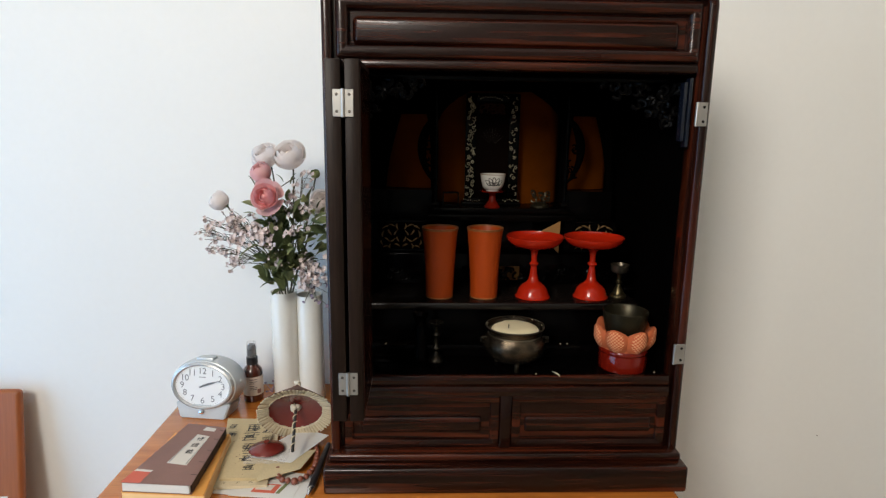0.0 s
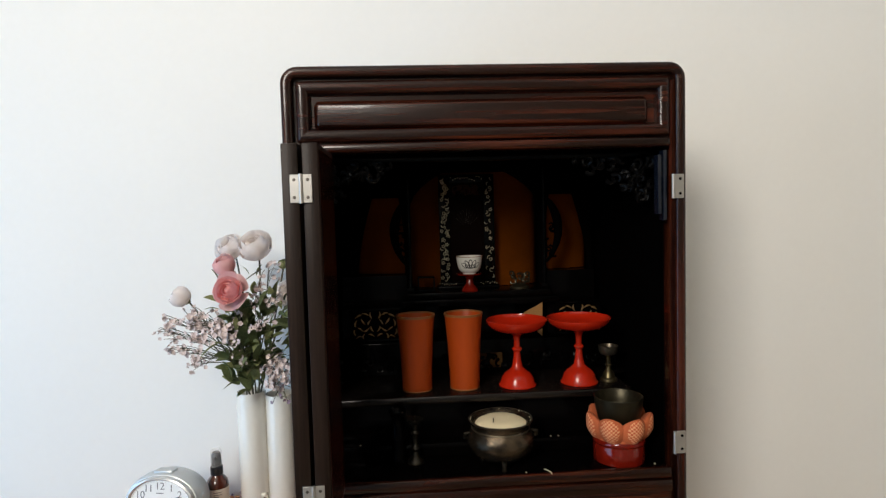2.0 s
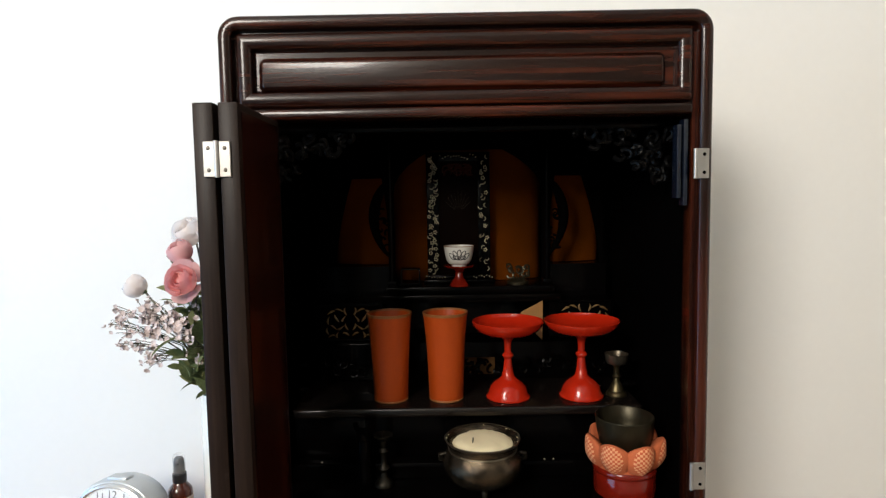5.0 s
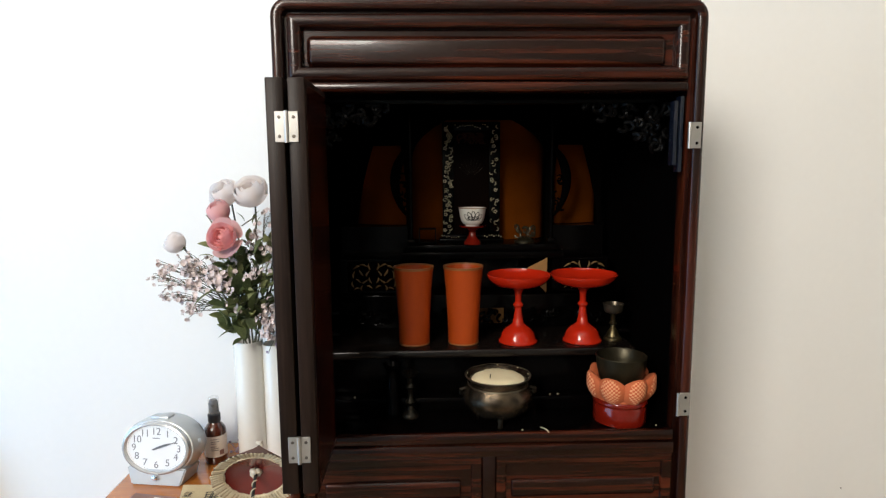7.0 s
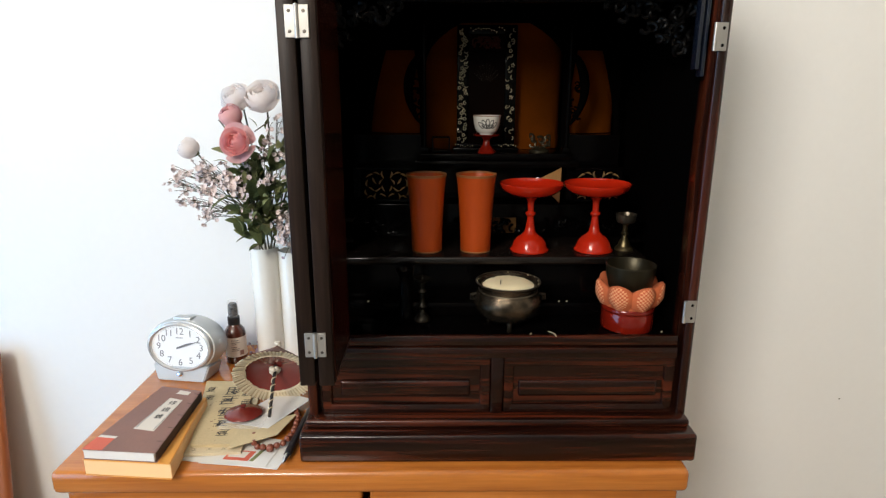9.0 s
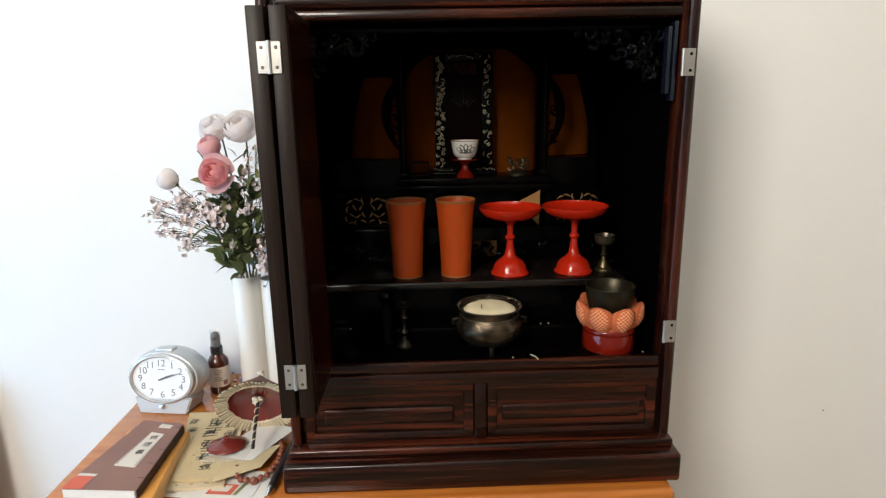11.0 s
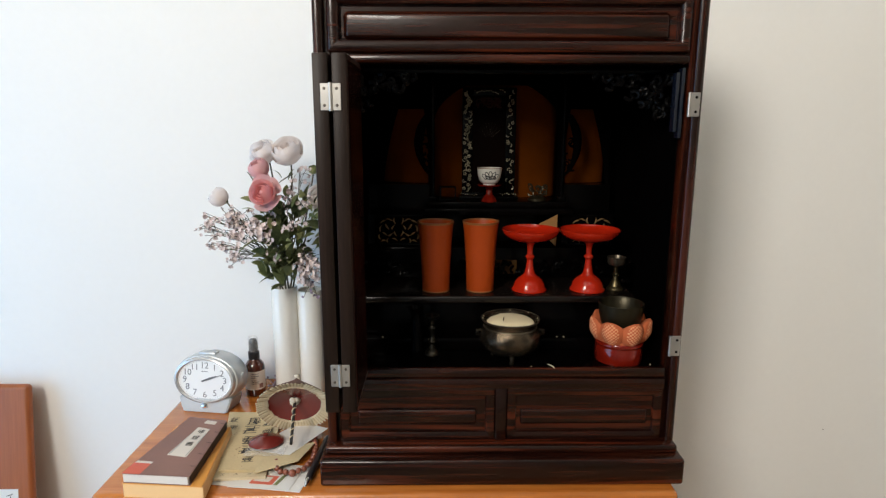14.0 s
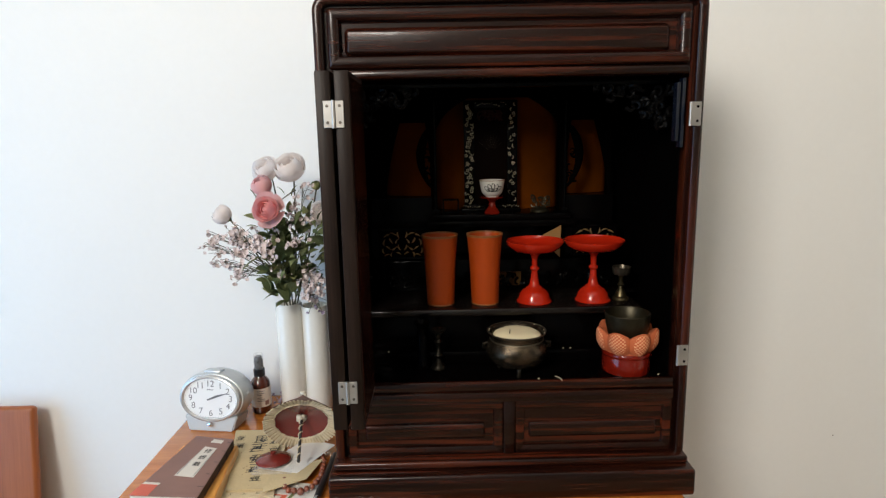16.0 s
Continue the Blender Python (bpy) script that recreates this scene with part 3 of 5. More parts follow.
    arch_front(-0.010, 0.228, 1.189, 1.400, 1.026, lambda f: -0.002 + 0.090 * max(0, (f - 0.62) / 0.38) ** 2.2, lambda f: 0.217 - 0.090 * max(0, (f - 0.62) / 0.38) ** 2.2)
    rng = random.Random(4)
    # pierced carvings
    for xa, xb in ((-0.104, -0.022), (0.232, 0.306)):
        bm = bmesh.new()
        box(bm, xa, xb, 0.972, 0.974, 1.114, 1.117)
        c = part("fretwork", bm, BLACK, t, "black fretwork panel with gilded scrolls", world=True)
        part("fret_rail", boxed(xa, xb, 0.972, 0.974, 1.164, 1.1665), BLACK, c, world=True)
        part("black_ground", boxed(xa, xb, 0.9745, 0.980, 1.114, 1.166), BLACK_DULL, c, world=True)
        mid = (xa + xb) / 2
        bm = bmesh.new()
        for cx, cz, ang, ln, wd in ((0.006, 1.156, 80, 0.011, 0.0030), (0.016, 1.157, 15, 0.012, 0.0028), (0.027, 1.154, -25, 0.012, 0.0032), (0.009, 1.145, 120, 0.010, 0.0026), (0.019, 1.146, 60, 0.012, 0.0034), (0.030, 1.143, 100, 0.012, 0.0030), (0.005, 1.134, 70, 0.010, 0.0028), (0.014, 1.133, 150, 0.011, 0.0030), (0.024, 1.133, 35, 0.011, 0.0026), (0.032, 1.128, 80, 0.010, 0.0030), (0.007, 1.123, 20, 0.010, 0.0028), (0.018, 1.122, 100, 0.009, 0.0030), (0.027, 1.120, -15, 0.010, 0.0026)):
            ca, sa = math.cos(radians(ang)), math.sin(radians(ang))
            p0 = Vector((mid - cx, 0.9738, cz))
            pts = [p0 + Vector((-(k / 5 - 0.5) * ln * ca - 0.0022 * math.sin(k / 5 * 3.14) * sa, 0, (k / 5 - 0.5) * ln * sa + 0.0022 * math.sin(k / 5 * 3.14) * ca)) for k in range(6)]
            tube(bm, pts, [0.0004, wd * 0.42, wd * 0.55, wd * 0.46, wd * 0.28, 0.0003], 6)
        twin = bmesh.ops.duplicate(bm, geom=bm.verts[:] + bm.edges[:] + bm.faces[:])["geom"]
        for v in twin:
            if isinstance(v, bmesh.types.BMVert):
                v.co.x = 2 * mid - v.co.x
        bmesh.ops.recalc_face_normals(bm, faces=bm.faces)
        tagged(part("gilded_scrollwork", bm, GOLD_TAN, c, "dull gilded scrollwork", world=True), kind="stuff")
        part("niche_side", boxed(xa - 0.012, xb + 0.004 if xa < 0 else xb + 0.005, 0.981, 1.0195, 1.1125, 1.166), BLACK, c, world=True)
    bm = bmesh.new()
    scrolls(bm, 0.03, 0.30, 1.066, 1.088, 0.9600, 0.002, rng, 60, r=0.0022)
    scrolls(bm, -0.118, 0.03, 1.066, 1.088, 0.9600, 0.002, rng, 24, r=0.0018)
    tagged(part("carved_band", bm, BLACK, t, world=True), kind="stuff")
    part("gilded_strip", boxed(0.095, 0.140, 0.9605, 0.9618, 1.066, 1.090), GOLD_DIM, t, world=True)
    for s, xa, xb in ((1, 0.215, 0.326), (-1, -0.133, -0.022)):
        bm = bmesh.new()
        keep = (lambda u, v: v > 0.95 - 1.0 * u) if s > 0 else (lambda u, v: v > u - 0.05)
        scrolls(bm, xa, xb, 1.322, 1.384, 0.806, 0.006, rng, 46, keep, 0.0027)
        tagged(part("corner_carving", bm, BLACK_CARVED, t, "carved black lacquered corner bracket", world=True), kind="stuff")
    part("carving_rail", boxed(-0.135, 0.328, 0.800, 0.812, 1.385, 1.3935, r=0.0015), BLACK, t, world=True)
    # black strips, coloured blue where they would mirror the window
    for x, z0, z1 in ((0.3195, 1.308, 1.3845), (0.3265, 1.300, 1.3900)):
        part("corner_strip", boxed(x - 0.0035, x + 0.0010, 0.766, 0.780, z0, z1, r=0.0008), BLUE_SHEEN, t, "glossy black corner strip with a blue window reflection in its colour", world=True)
    for s, x in ((-1, -0.0045), (1, 0.2195)):
        bm = bmesh.new()
        fs = [k / 14 for k in range(15)]
        pts = [(x + s * (0.003 + 0.021 * math.sin(math.pi * f) ** 0.75), 0.994, 1.338 - 0.106 * f) for f in fs]
        tube(bm, pts, [0.0022 + 0.0055 * math.sin(math.pi * f ** 0.7) for f in fs], 10)
        xa, xb = sorted((x + s * 0.003, x + s * 0.022))
        scrolls(bm, xa, xb, 1.24, 1.30, 0.993, 0.002, rng, 12, r=0.0016)
        part("hanging_bracket", bm, BLACK_DULL, t, world=True)
    return t


altar_cabinet()


# ---- offerings inside the altar ----
SHZ = 1.058   # shelf top
TZ = 1.1885   # altar table top


def tumbler(x, y, label):
    t = thing("tumbler", (x, y, SHZ), label, "tumbler", "tall tumblers on the shelf")
    part("body", lathed([(0.0195, 0.0), (0.0212, 0.0006), (0.0216, 0.003), (0.0228, 0.04), (0.0250, 0.080), (0.0278, 0.1085), (0.0284, 0.1110), (0.0272, 0.1114), (0.0262, 0.108), (0.0235, 0.08), (0.0205, 0.004), (0, 0.003)], 48), ORANGE, t)
    part("rim", lathed([(0.0281, 0.1085), (0.0287, 0.1098), (0.0287, 0.1120), (0.0268, 0.1120), (0.0266, 0.1085)], 48, cap=False), RIM_TAN, t, "worn tan rim")
    part("foot_ring", lathed([(0.0213, 0.0002), (0.0219, 0.0008), (0.0220, 0.0022), (0.0214, 0.003)], 48, cap=False), RIM_TAN, t)


tumbler(0.0010, 0.885, "dull orange lacquered tumbler on the black shelf")
tumbler(0.0715, 0.885, "bright orange lacquered tumbler on the black shelf")


def offering_stand(x, y, r, zr, group="red offering stands on the shelf"):
    t = thing("offering_stand", (x, y, SHZ), "glossy vermilion footed offering plate on the black shelf", "offering stand", group)
    k = zr
    part("foot", lathed([(0.0262, 0.0), (0.0279, 0.0008), (0.0280, 0.0026), (0.0256, 0.0050), (0.0245, 0.0090), (0.0225, 0.0145), (0.0180, 0.0198), (0.0120, 0.0238), (0.0080, 0.0280), (0.0062, 0.037)], 48), VERMILION, t)
    part("stem", lathed([(0.0062, 0.037), (0.0050, 0.046), (0.0046, 0.0505), (0.0066, 0.0525), (0.0074, 0.0545), (0.0066, 0.0565), (0.0044, 0.0585), (0.0044, 0.068), (0.0058, 0.0745), (0.0095, 0.0785)], 32), VERMILION, t)
    part("plate", lathed([(0.0095, 0.0785), (0.018, 0.0800), (0.032, 0.0835), (r * 0.86, 0.0880), (r * 0.97, 0.0940), (r, k), (r - 0.0012, k + 0.0006), (r * 0.945, 0.0955), (r * 0.83, 0.0905), (0.03, 0.0870), (0.0, 0.0858)], 56), VERMILION, t)
    return t


offering_stand(0.1505, 0.885, 0.0455, 0.0990)
offering_stand(0.2440, 0.885, 0.0475, 0.0985)


def brass_goblet():
    t = thing("goblet", (0.2895, 0.887, SHZ), "small aged brass footed cup on the black shelf", "goblet")
    part("foot", lathed([(0.0128, 0), (0.0132, 0.002), (0.0118, 0.0045), (0.0095, 0.006), (0.0078, 0.012), (0.0045, 0.017)], 32), BRASS, t)
    part("stem", lathed([(0.0045, 0.017), (0.0036, 0.022), (0.0058, 0.0245), (0.0036, 0.027), (0.0036, 0.036), (0.006, 0.0395)], 24), BRASS, t)
    part("cup", lathed([(0.006, 0.0395), (0.0115, 0.041), (0.0138, 0.0445), (0.0140, 0.0500), (0.0150, 0.0535), (0.0138, 0.0538), (0.0125, 0.050), (0.0118, 0.0455), (0, 0.0445)], 32), SILVERWARE, t)


brass_goblet()


def incense_burner():
    t = thing("incense_burner", (0.1125, 0.812, IFZ), "tarnished metal incense burner filled with pale ash", "incense burner")
    t.scale = (1.0, 1.0, 0.87)
    wob = lambda a, z: 1 + 0.006 * math.sin(5 * a + 90 * z) + 0.022 * noise.noise(Vector((2.6 * math.cos(a), 2.6 * math.sin(a), 70 * z)))
    part("pot", lathed([(0, 0.0085), (0.018, 0.0090), (0.031, 0.0140), (0.0415, 0.0250), (0.0460, 0.0375), (0.0452, 0.0480), (0.0412, 0.0560), (0.0388, 0.0600), (0.0398, 0.0650), (0.0426, 0.0702), (0.0432, 0.0722), (0.0420, 0.0728), (0.0396, 0.0706), (0.0362, 0.0660), (0.0350, 0.0620), (0.0, 0.0600)], 64, wobble=wob), PEWTER, t)
    part("rim_band", lathed([(0.0399, 0.0575), (0.0403, 0.0588), (0.0394, 0.0602)], 56, cap=False), SILVERWARE, t, "worn silvery collar")
    part("rim", lathed([(0.0420, 0.0694), (0.0433, 0.0708), (0.0439, 0.0724), (0.0430, 0.0733), (0.0414, 0.0722)], 64, cap=False, wobble=wob), SILVERWARE, t, "worn silvery rim")
    bm = bmesh.new()
    n, rings = 40, []
    for j, r in enumerate((0.0, 0.01, 0.02, 0.028, 0.0352)):
        if j == 0:
            rings.append([bm.verts.new((0, 0, 0.0722))])
        else:
            rings.append([bm.verts.new((r * math.cos(a), r * math.sin(a), (0.0720, 0.0720, 0.0714, 0.0702, 0.0655)[j] + 0.0014 * noise.noise(Vector((r * 90 * math.cos(a), r * 90 * math.sin(a), 3))) + (0.0022 * noise.noise(Vector((4 * math.cos(a), 4 * math.sin(a), 9))) if j >= 3 else 0))) for a in (2 * math.pi * i / n for i in range(n))])
    for p, q in zip(rings, rings[1:]):
        for i in range(n):
            k = (i + 1) % n
            bm.faces.new((p[0], q[i], q[k]) if len(p) == 1 else (p[i], q[i], q[k], p[k]))
    part("ash", bm, ASH, t, "pale sifted incense ash")
    part("incense_stub", tube(bmesh.new(), [(-0.012, -0.014, 0.070), (-0.0115, -0.0135, 0.0785)], 0.0007, 6), BRONZE, t)
    for k in range(3):
        a = radians(-90 + 120 * k)
        c, s = math.cos(a), math.sin(a)
        part("leg", tube(bmesh.new(), [(0.024 * c, 0.024 * s, 0.0145), (0.029 * c, 0.029 * s, 0.007), (0.027 * c, 0.027 * s, 0.0)], [0.0046, 0.0030, 0.0036], 10), BRONZE_DARK, t)
    for s in (-1, 1):
        part("ear", tube(bmesh.new(), [(s * 0.043, 0.0, 0.052), (s * 0.049, 0.0, 0.050), (s * 0.0495, 0.0, 0.044), (s * 0.044, 0.0, 0.042)], [0.002, 0.0032, 0.003, 0.0018], 8), BRONZE_DARK, t)
    rng = random.Random(8)
    for k in range(18):
        a = rng.uniform(0, 6.28)
        r = 0.0415 + rng.uniform(-0.0022, 0.0016)
        bm = bmesh.new()
        bmesh.ops.create_icosphere(bm, subdivisions=1, radius=rng.uniform(0.0004, 0.0010), matrix=Matrix.Translation((r * math.cos(a), r * math.sin(a), 0.0720)))
        part("ash_fleck", bm, ASH, t)


incense_burner()


def petal_mesh(w, h, d, lean):
    """A padded cloth petal: pointed at the top, leaning outward along +x."""
    bm = bmesh.new()
    bmesh.ops.create_uvsphere(bm, u_segments=16, v_segments=12, radius=1.0)
    for v in bm.verts:
        x, y, z = v.co
        tip = max(0.0, z)
        k = 1 - 0.16 * tip ** 3
        if z < 0:
            k = 1 - 0.35 * z * z
        v.co = Vector((x * d * (1 - 0.5 * tip), y * w * k, z * h))
        v.co.x += lean * (v.co.z + h) ** 2 / h + d * 0.4 * (1 - (y * y)) - d * 0.4
    return bm


def bell_on_cushion():
    x, y = 0.2755, 0.806
    b = thing("bell_stand", (x, y, IFZ), "round red lacquered bell stand on the altar floor", "bell stand")
    b.scale = (0.95, 0.95, 1.0)
    part("base", lathed([(0.0335, 0), (0.0358, 0.001), (0.0366, 0.006), (0.0363, 0.023), (0.0355, 0.0252), (0.0357, 0.0262), (0.0376, 0.0280), (0.0378, 0.0300), (0.0372, 0.0325), (0.0360, 0.0335), (0.0340, 0.0325), (0.0330, 0.026), (0, 0.025)], 56), RED_DEEP, b)
    c = thing("bell_cushion", (x, y, IFZ + 0.025), "orange checked cloth petal cushion under the bell", "bell cushion")
    part("pad", lathed([(0, 0.0005), (0.028, 0.001), (0.0325, 0.007), (0.031, 0.016), (0.022, 0.021), (0, 0.020)], 32), PETALCLOTH, c)
    for k in range(7):
        a = -75 + 360 / 7 * k
        p = part("petal", petal_mesh(0.0198, 0.0218, 0.0108, 0.10), PETALCLOTH, c)
        p.matrix_local = pose(0, 0, 0, 0, 0, a) @ pose(0.0300, 0, 0.0234, 0, 10, 0)
        q = petal_mesh(0.0166, 0.0190, 0.0107, 0.10)
        bmesh.ops.delete(q, geom=[v for v in q.verts if v.co.x < 0.0005], context="VERTS")
        s = part("check_patch", q, CHECK, p, "red and white checked cloth")
        s.location = (0.0026, 0, 0.0015)
    g = thing("singing_bell", (x, y, IFZ + 0.0345), "dark aged brass bell bowl on the cloth cushion", "bell")
    part("bowl", lathed([(0, 0.0), (0.014, 0.0008), (0.022, 0.010), (0.0280, 0.024), (0.0314, 0.038), (0.0330, 0.0535), (0.0322, 0.0545), (0.0308, 0.0530), (0.0292, 0.038), (0.0258, 0.025), (0.0195, 0.013), (0, 0.005)], 56), BRONZE, g)


bell_on_cushion()


def candlestick(x, y, h, wide, label, mat):
    t = thing("candlestick", (x, y, IFZ), label, "candlestick")
    part("base", lathed([(wide, 0), (wide, 0.003), (wide * 0.8, 0.006), (wide * 0.45, 0.010)], 28), mat, t)
    part("stem", lathed([(wide * 0.45, 0.010), (wide * 0.3, 0.016), (wide * 0.62, 0.021), (wide * 0.3, 0.026), (wide * 0.3, h * 0.6), (wide * 0.55, h * 0.66), (wide * 0.3, h * 0.72), (wide * 0.4, h * 0.86)], 24), mat, t)
    part("drip_pan", lathed([(wide * 0.4, h * 0.86), (wide * 0.95, h * 0.93), (wide * 1.0, h * 0.97), (wide * 0.9, h * 0.96), (wide * 0.15, h * 0.92), (0.0010, h * 0.93), (0.0004, h * 1.05)], 28), mat, t)


candlestick(-0.0045, 0.828, 0.064, 0.0115, "dark bronze candlestick on the altar floor", BRONZE_DARK)


def flower_vessel():
    t = thing("flower_vessel", (-0.0285, 0.832, IFZ), "slender black bronze flower vessel on the altar floor", "vase")
    part("body", lathed([(0.011, 0), (0.0115, 0.003), (0.009, 0.008), (0.0095, 0.030), (0.0085, 0.050), (0.0075, 0.062), (0.0115, 0.071), (0.0125, 0.0735), (0.0115, 0.0735), (0.006, 0.062), (0, 0.061)], 28), BLACK, t)


flower_vessel()


def memorial_tablet():
    t = thing("memorial_tablet", (0.0935, 1.02, TZ), "dark tablet with pearl-inlaid borders on the altar table", "tablet")
    part("foot", boxed(-0.052, 0.052, -0.014, 0.016, 0.0, 0.006, r=0.0015), BLACK, t)
    part("foot_step", boxed(-0.047, 0.047, -0.010, 0.013, 0.006, 0.012, r=0.0015), BLACK, t)
    part("board", boxed(-0.0465, 0.0465, -0.003, 0.004, 0.012, 0.192, r=0.001), MAROON_DARK, t)
    for s in (-1, 1):
        xa, xb = sorted((s * 0.0465, s * 0.0285))
        part("border", boxed(xa, xb, -0.0062, -0.003, 0.013, 0.191, r=0.0012), BLACK, t)
    part("border_top", boxed(-0.0284, 0.0284, -0.0062, -0.003, 0.178, 0.191, r=0.0012), BLACK, t)
    rng = random.Random(12)
    bm = bmesh.new()
    for s in (-1, 1):
        z = 0.017
        while z < 0.188:
            x = s * 0.0375 + rng.uniform(-0.0055, 0.0055)
            if s < 0 or rng.random() < 0.45:
                if rng.random() < 0.45:
                    for k in range(5):
                        a = k * 1.257
                        bmesh.ops.create_icosphere(bm, subdivisions=1, radius=0.0012, matrix=Matrix.Translation((x + 0.0021 * math.cos(a), -0.0064, z + 0.0021 * math.sin(a))) @ Matrix.Diagonal((1, 0.4, 1, 1)))
                else:
                    a0 = rng.uniform(0, 6.28)
                    tube(bm, [(x + 0.003 * math.cos(a0 + f), -0.0064, z + 0.003 * math.sin(a0 + f)) for f in (0, 0.7, 1.4, 2.1, 2.8)], [0.0006, 0.0009, 0.0009, 0.0007, 0.0004], 5)
            z += rng.uniform(0.0022, 0.0042)
    for k in range(14):
        x = -0.026 + 0.052 * k / 13
        bmesh.ops.create_icosphere(bm, subdivisions=1, radius=0.0011, matrix=Matrix.Translation((x, -0.0064, 0.185 + rng.uniform(-0.004, 0.004))) @ Matrix.Diagonal((1, 0.4, 1, 1)))
    for k in range(26):
        x = -0.048 + 0.096 * k / 25
        if abs(x) > 0.02:
            bmesh.ops.create_icosphere(bm, subdivisions=1, radius=rng.uniform(0.0007, 0.0014), matrix=Matrix.Translation((x, -0.0102, 0.0095 + rng.uniform(-0.002, 0.002))) @ Matrix.Diagonal((1, 0.5, 1, 1)))
    tagged(part("pearl_inlay", bm, PEARL, t, "silvery floral inlay"), kind="stuff")
    bm = bmesh.new()
    for k in range(9):
        a = radians(30 + 15 * k)
        tube(bm, [(0.006 * math.cos(a), -0.0032, 0.105 + 0.006 * math.sin(a)), (0.022 * math.cos(a), -0.0032, 0.105 + 0.030 * math.sin(a))], 0.0003, 4)
    part("fan_lines", bm, BRONZE_DARK, t)
    bm = bmesh.new()
    scrolls(bm, -0.022, 0.022, 0.158, 0.174, -0.0034, 0.001, random.Random(31), 26, r=0.0012)
    tagged(part("red_carving", bm, DIM_RED, t, "dim red carved ornament"), kind="stuff")


DIM_RED = plain("dim_red_lacquer", (0.035, 0.006, 0.003), 0.5, spec=0.05)
MAROON_DARK = plain("dark_maroon_lacquer", (0.0055, 0.0020, 0.0011), 0.5, vary=0.4, spec=0.02)
memorial_tablet()


def offering_cup():
    s = thing("cup_stand", (0.0925, 0.982, TZ), "small deep red lacquered cup stand on the altar table", "cup stand")
    part("base", lathed([(0.0135, 0), (0.014, 0.002), (0.011, 0.007), (0.006, 0.013), (0.0055, 0.020), (0.011, 0.0255)], 32), RED_DEEP, s)
    part("saucer", lathed([(0.011, 0.0255), (0.0205, 0.0275), (0.0215, 0.0298), (0.0205, 0.0298), (0, 0.0282)], 40), RED_DEEP, s)
    c = thing("porcelain_cup", (0.0925, 0.982, TZ + 0.0284), "white porcelain cup with a dark lotus print", "cup")
    prof = [(0.0105, 0), (0.0110, 0.0025), (0.0150, 0.0045), (0.0180, 0.0095), (0.0198, 0.0170), (0.0214, 0.0285), (0.0205, 0.0290), (0.0185, 0.017), (0.0150, 0.007), (0, 0.0045)]
    part("cup", lathed(prof, 44), PORCELAIN, c)
    part("gilt_rim", lathed([(0.0213, 0.0282), (0.0218, 0.0288), (0.0214, 0.0294), (0.0204, 0.0292)], 44, cap=False), RIM_TAN, c)
    outer = lambda z: 0.0180 + (0.0214 - 0.0180) * (z - 0.0095) / 0.019
    for k, (u, z, rot, w) in enumerate([(0, 0.0165, 0, 0.0030), (-16, 0.0155, 28, 0.0030), (16, 0.0155, -28, 0.0030), (-30, 0.0135, 60, 0.0028), (30, 0.0135, -60, 0.0028), (-12, 0.0115, 80, 0.0022), (12, 0.0115, -80, 0.0022)]):
        pts = []
        for i in range(15):
            a = 2 * math.pi * i / 14
            px, pz = w * math.sin(a) * (1 - 0.35 * math.cos(a)), 0.0055 * math.cos(a)
            rx = px * math.cos(radians(rot)) - pz * math.sin(radians(rot))
            rz = px * math.sin(radians(rot)) + pz * math.cos(radians(rot))
            zz = z + 0.002 + rz * 1.15
            th = radians(-90 + u) + rx / 0.0195
            r = outer(zz) + 0.0001
            pts.append((r * math.cos(th), r * math.sin(th), zz))
        part("lotus_petal", tube(bmesh.new(), pts, 0.0007, 5), INK, c)


offering_cup()


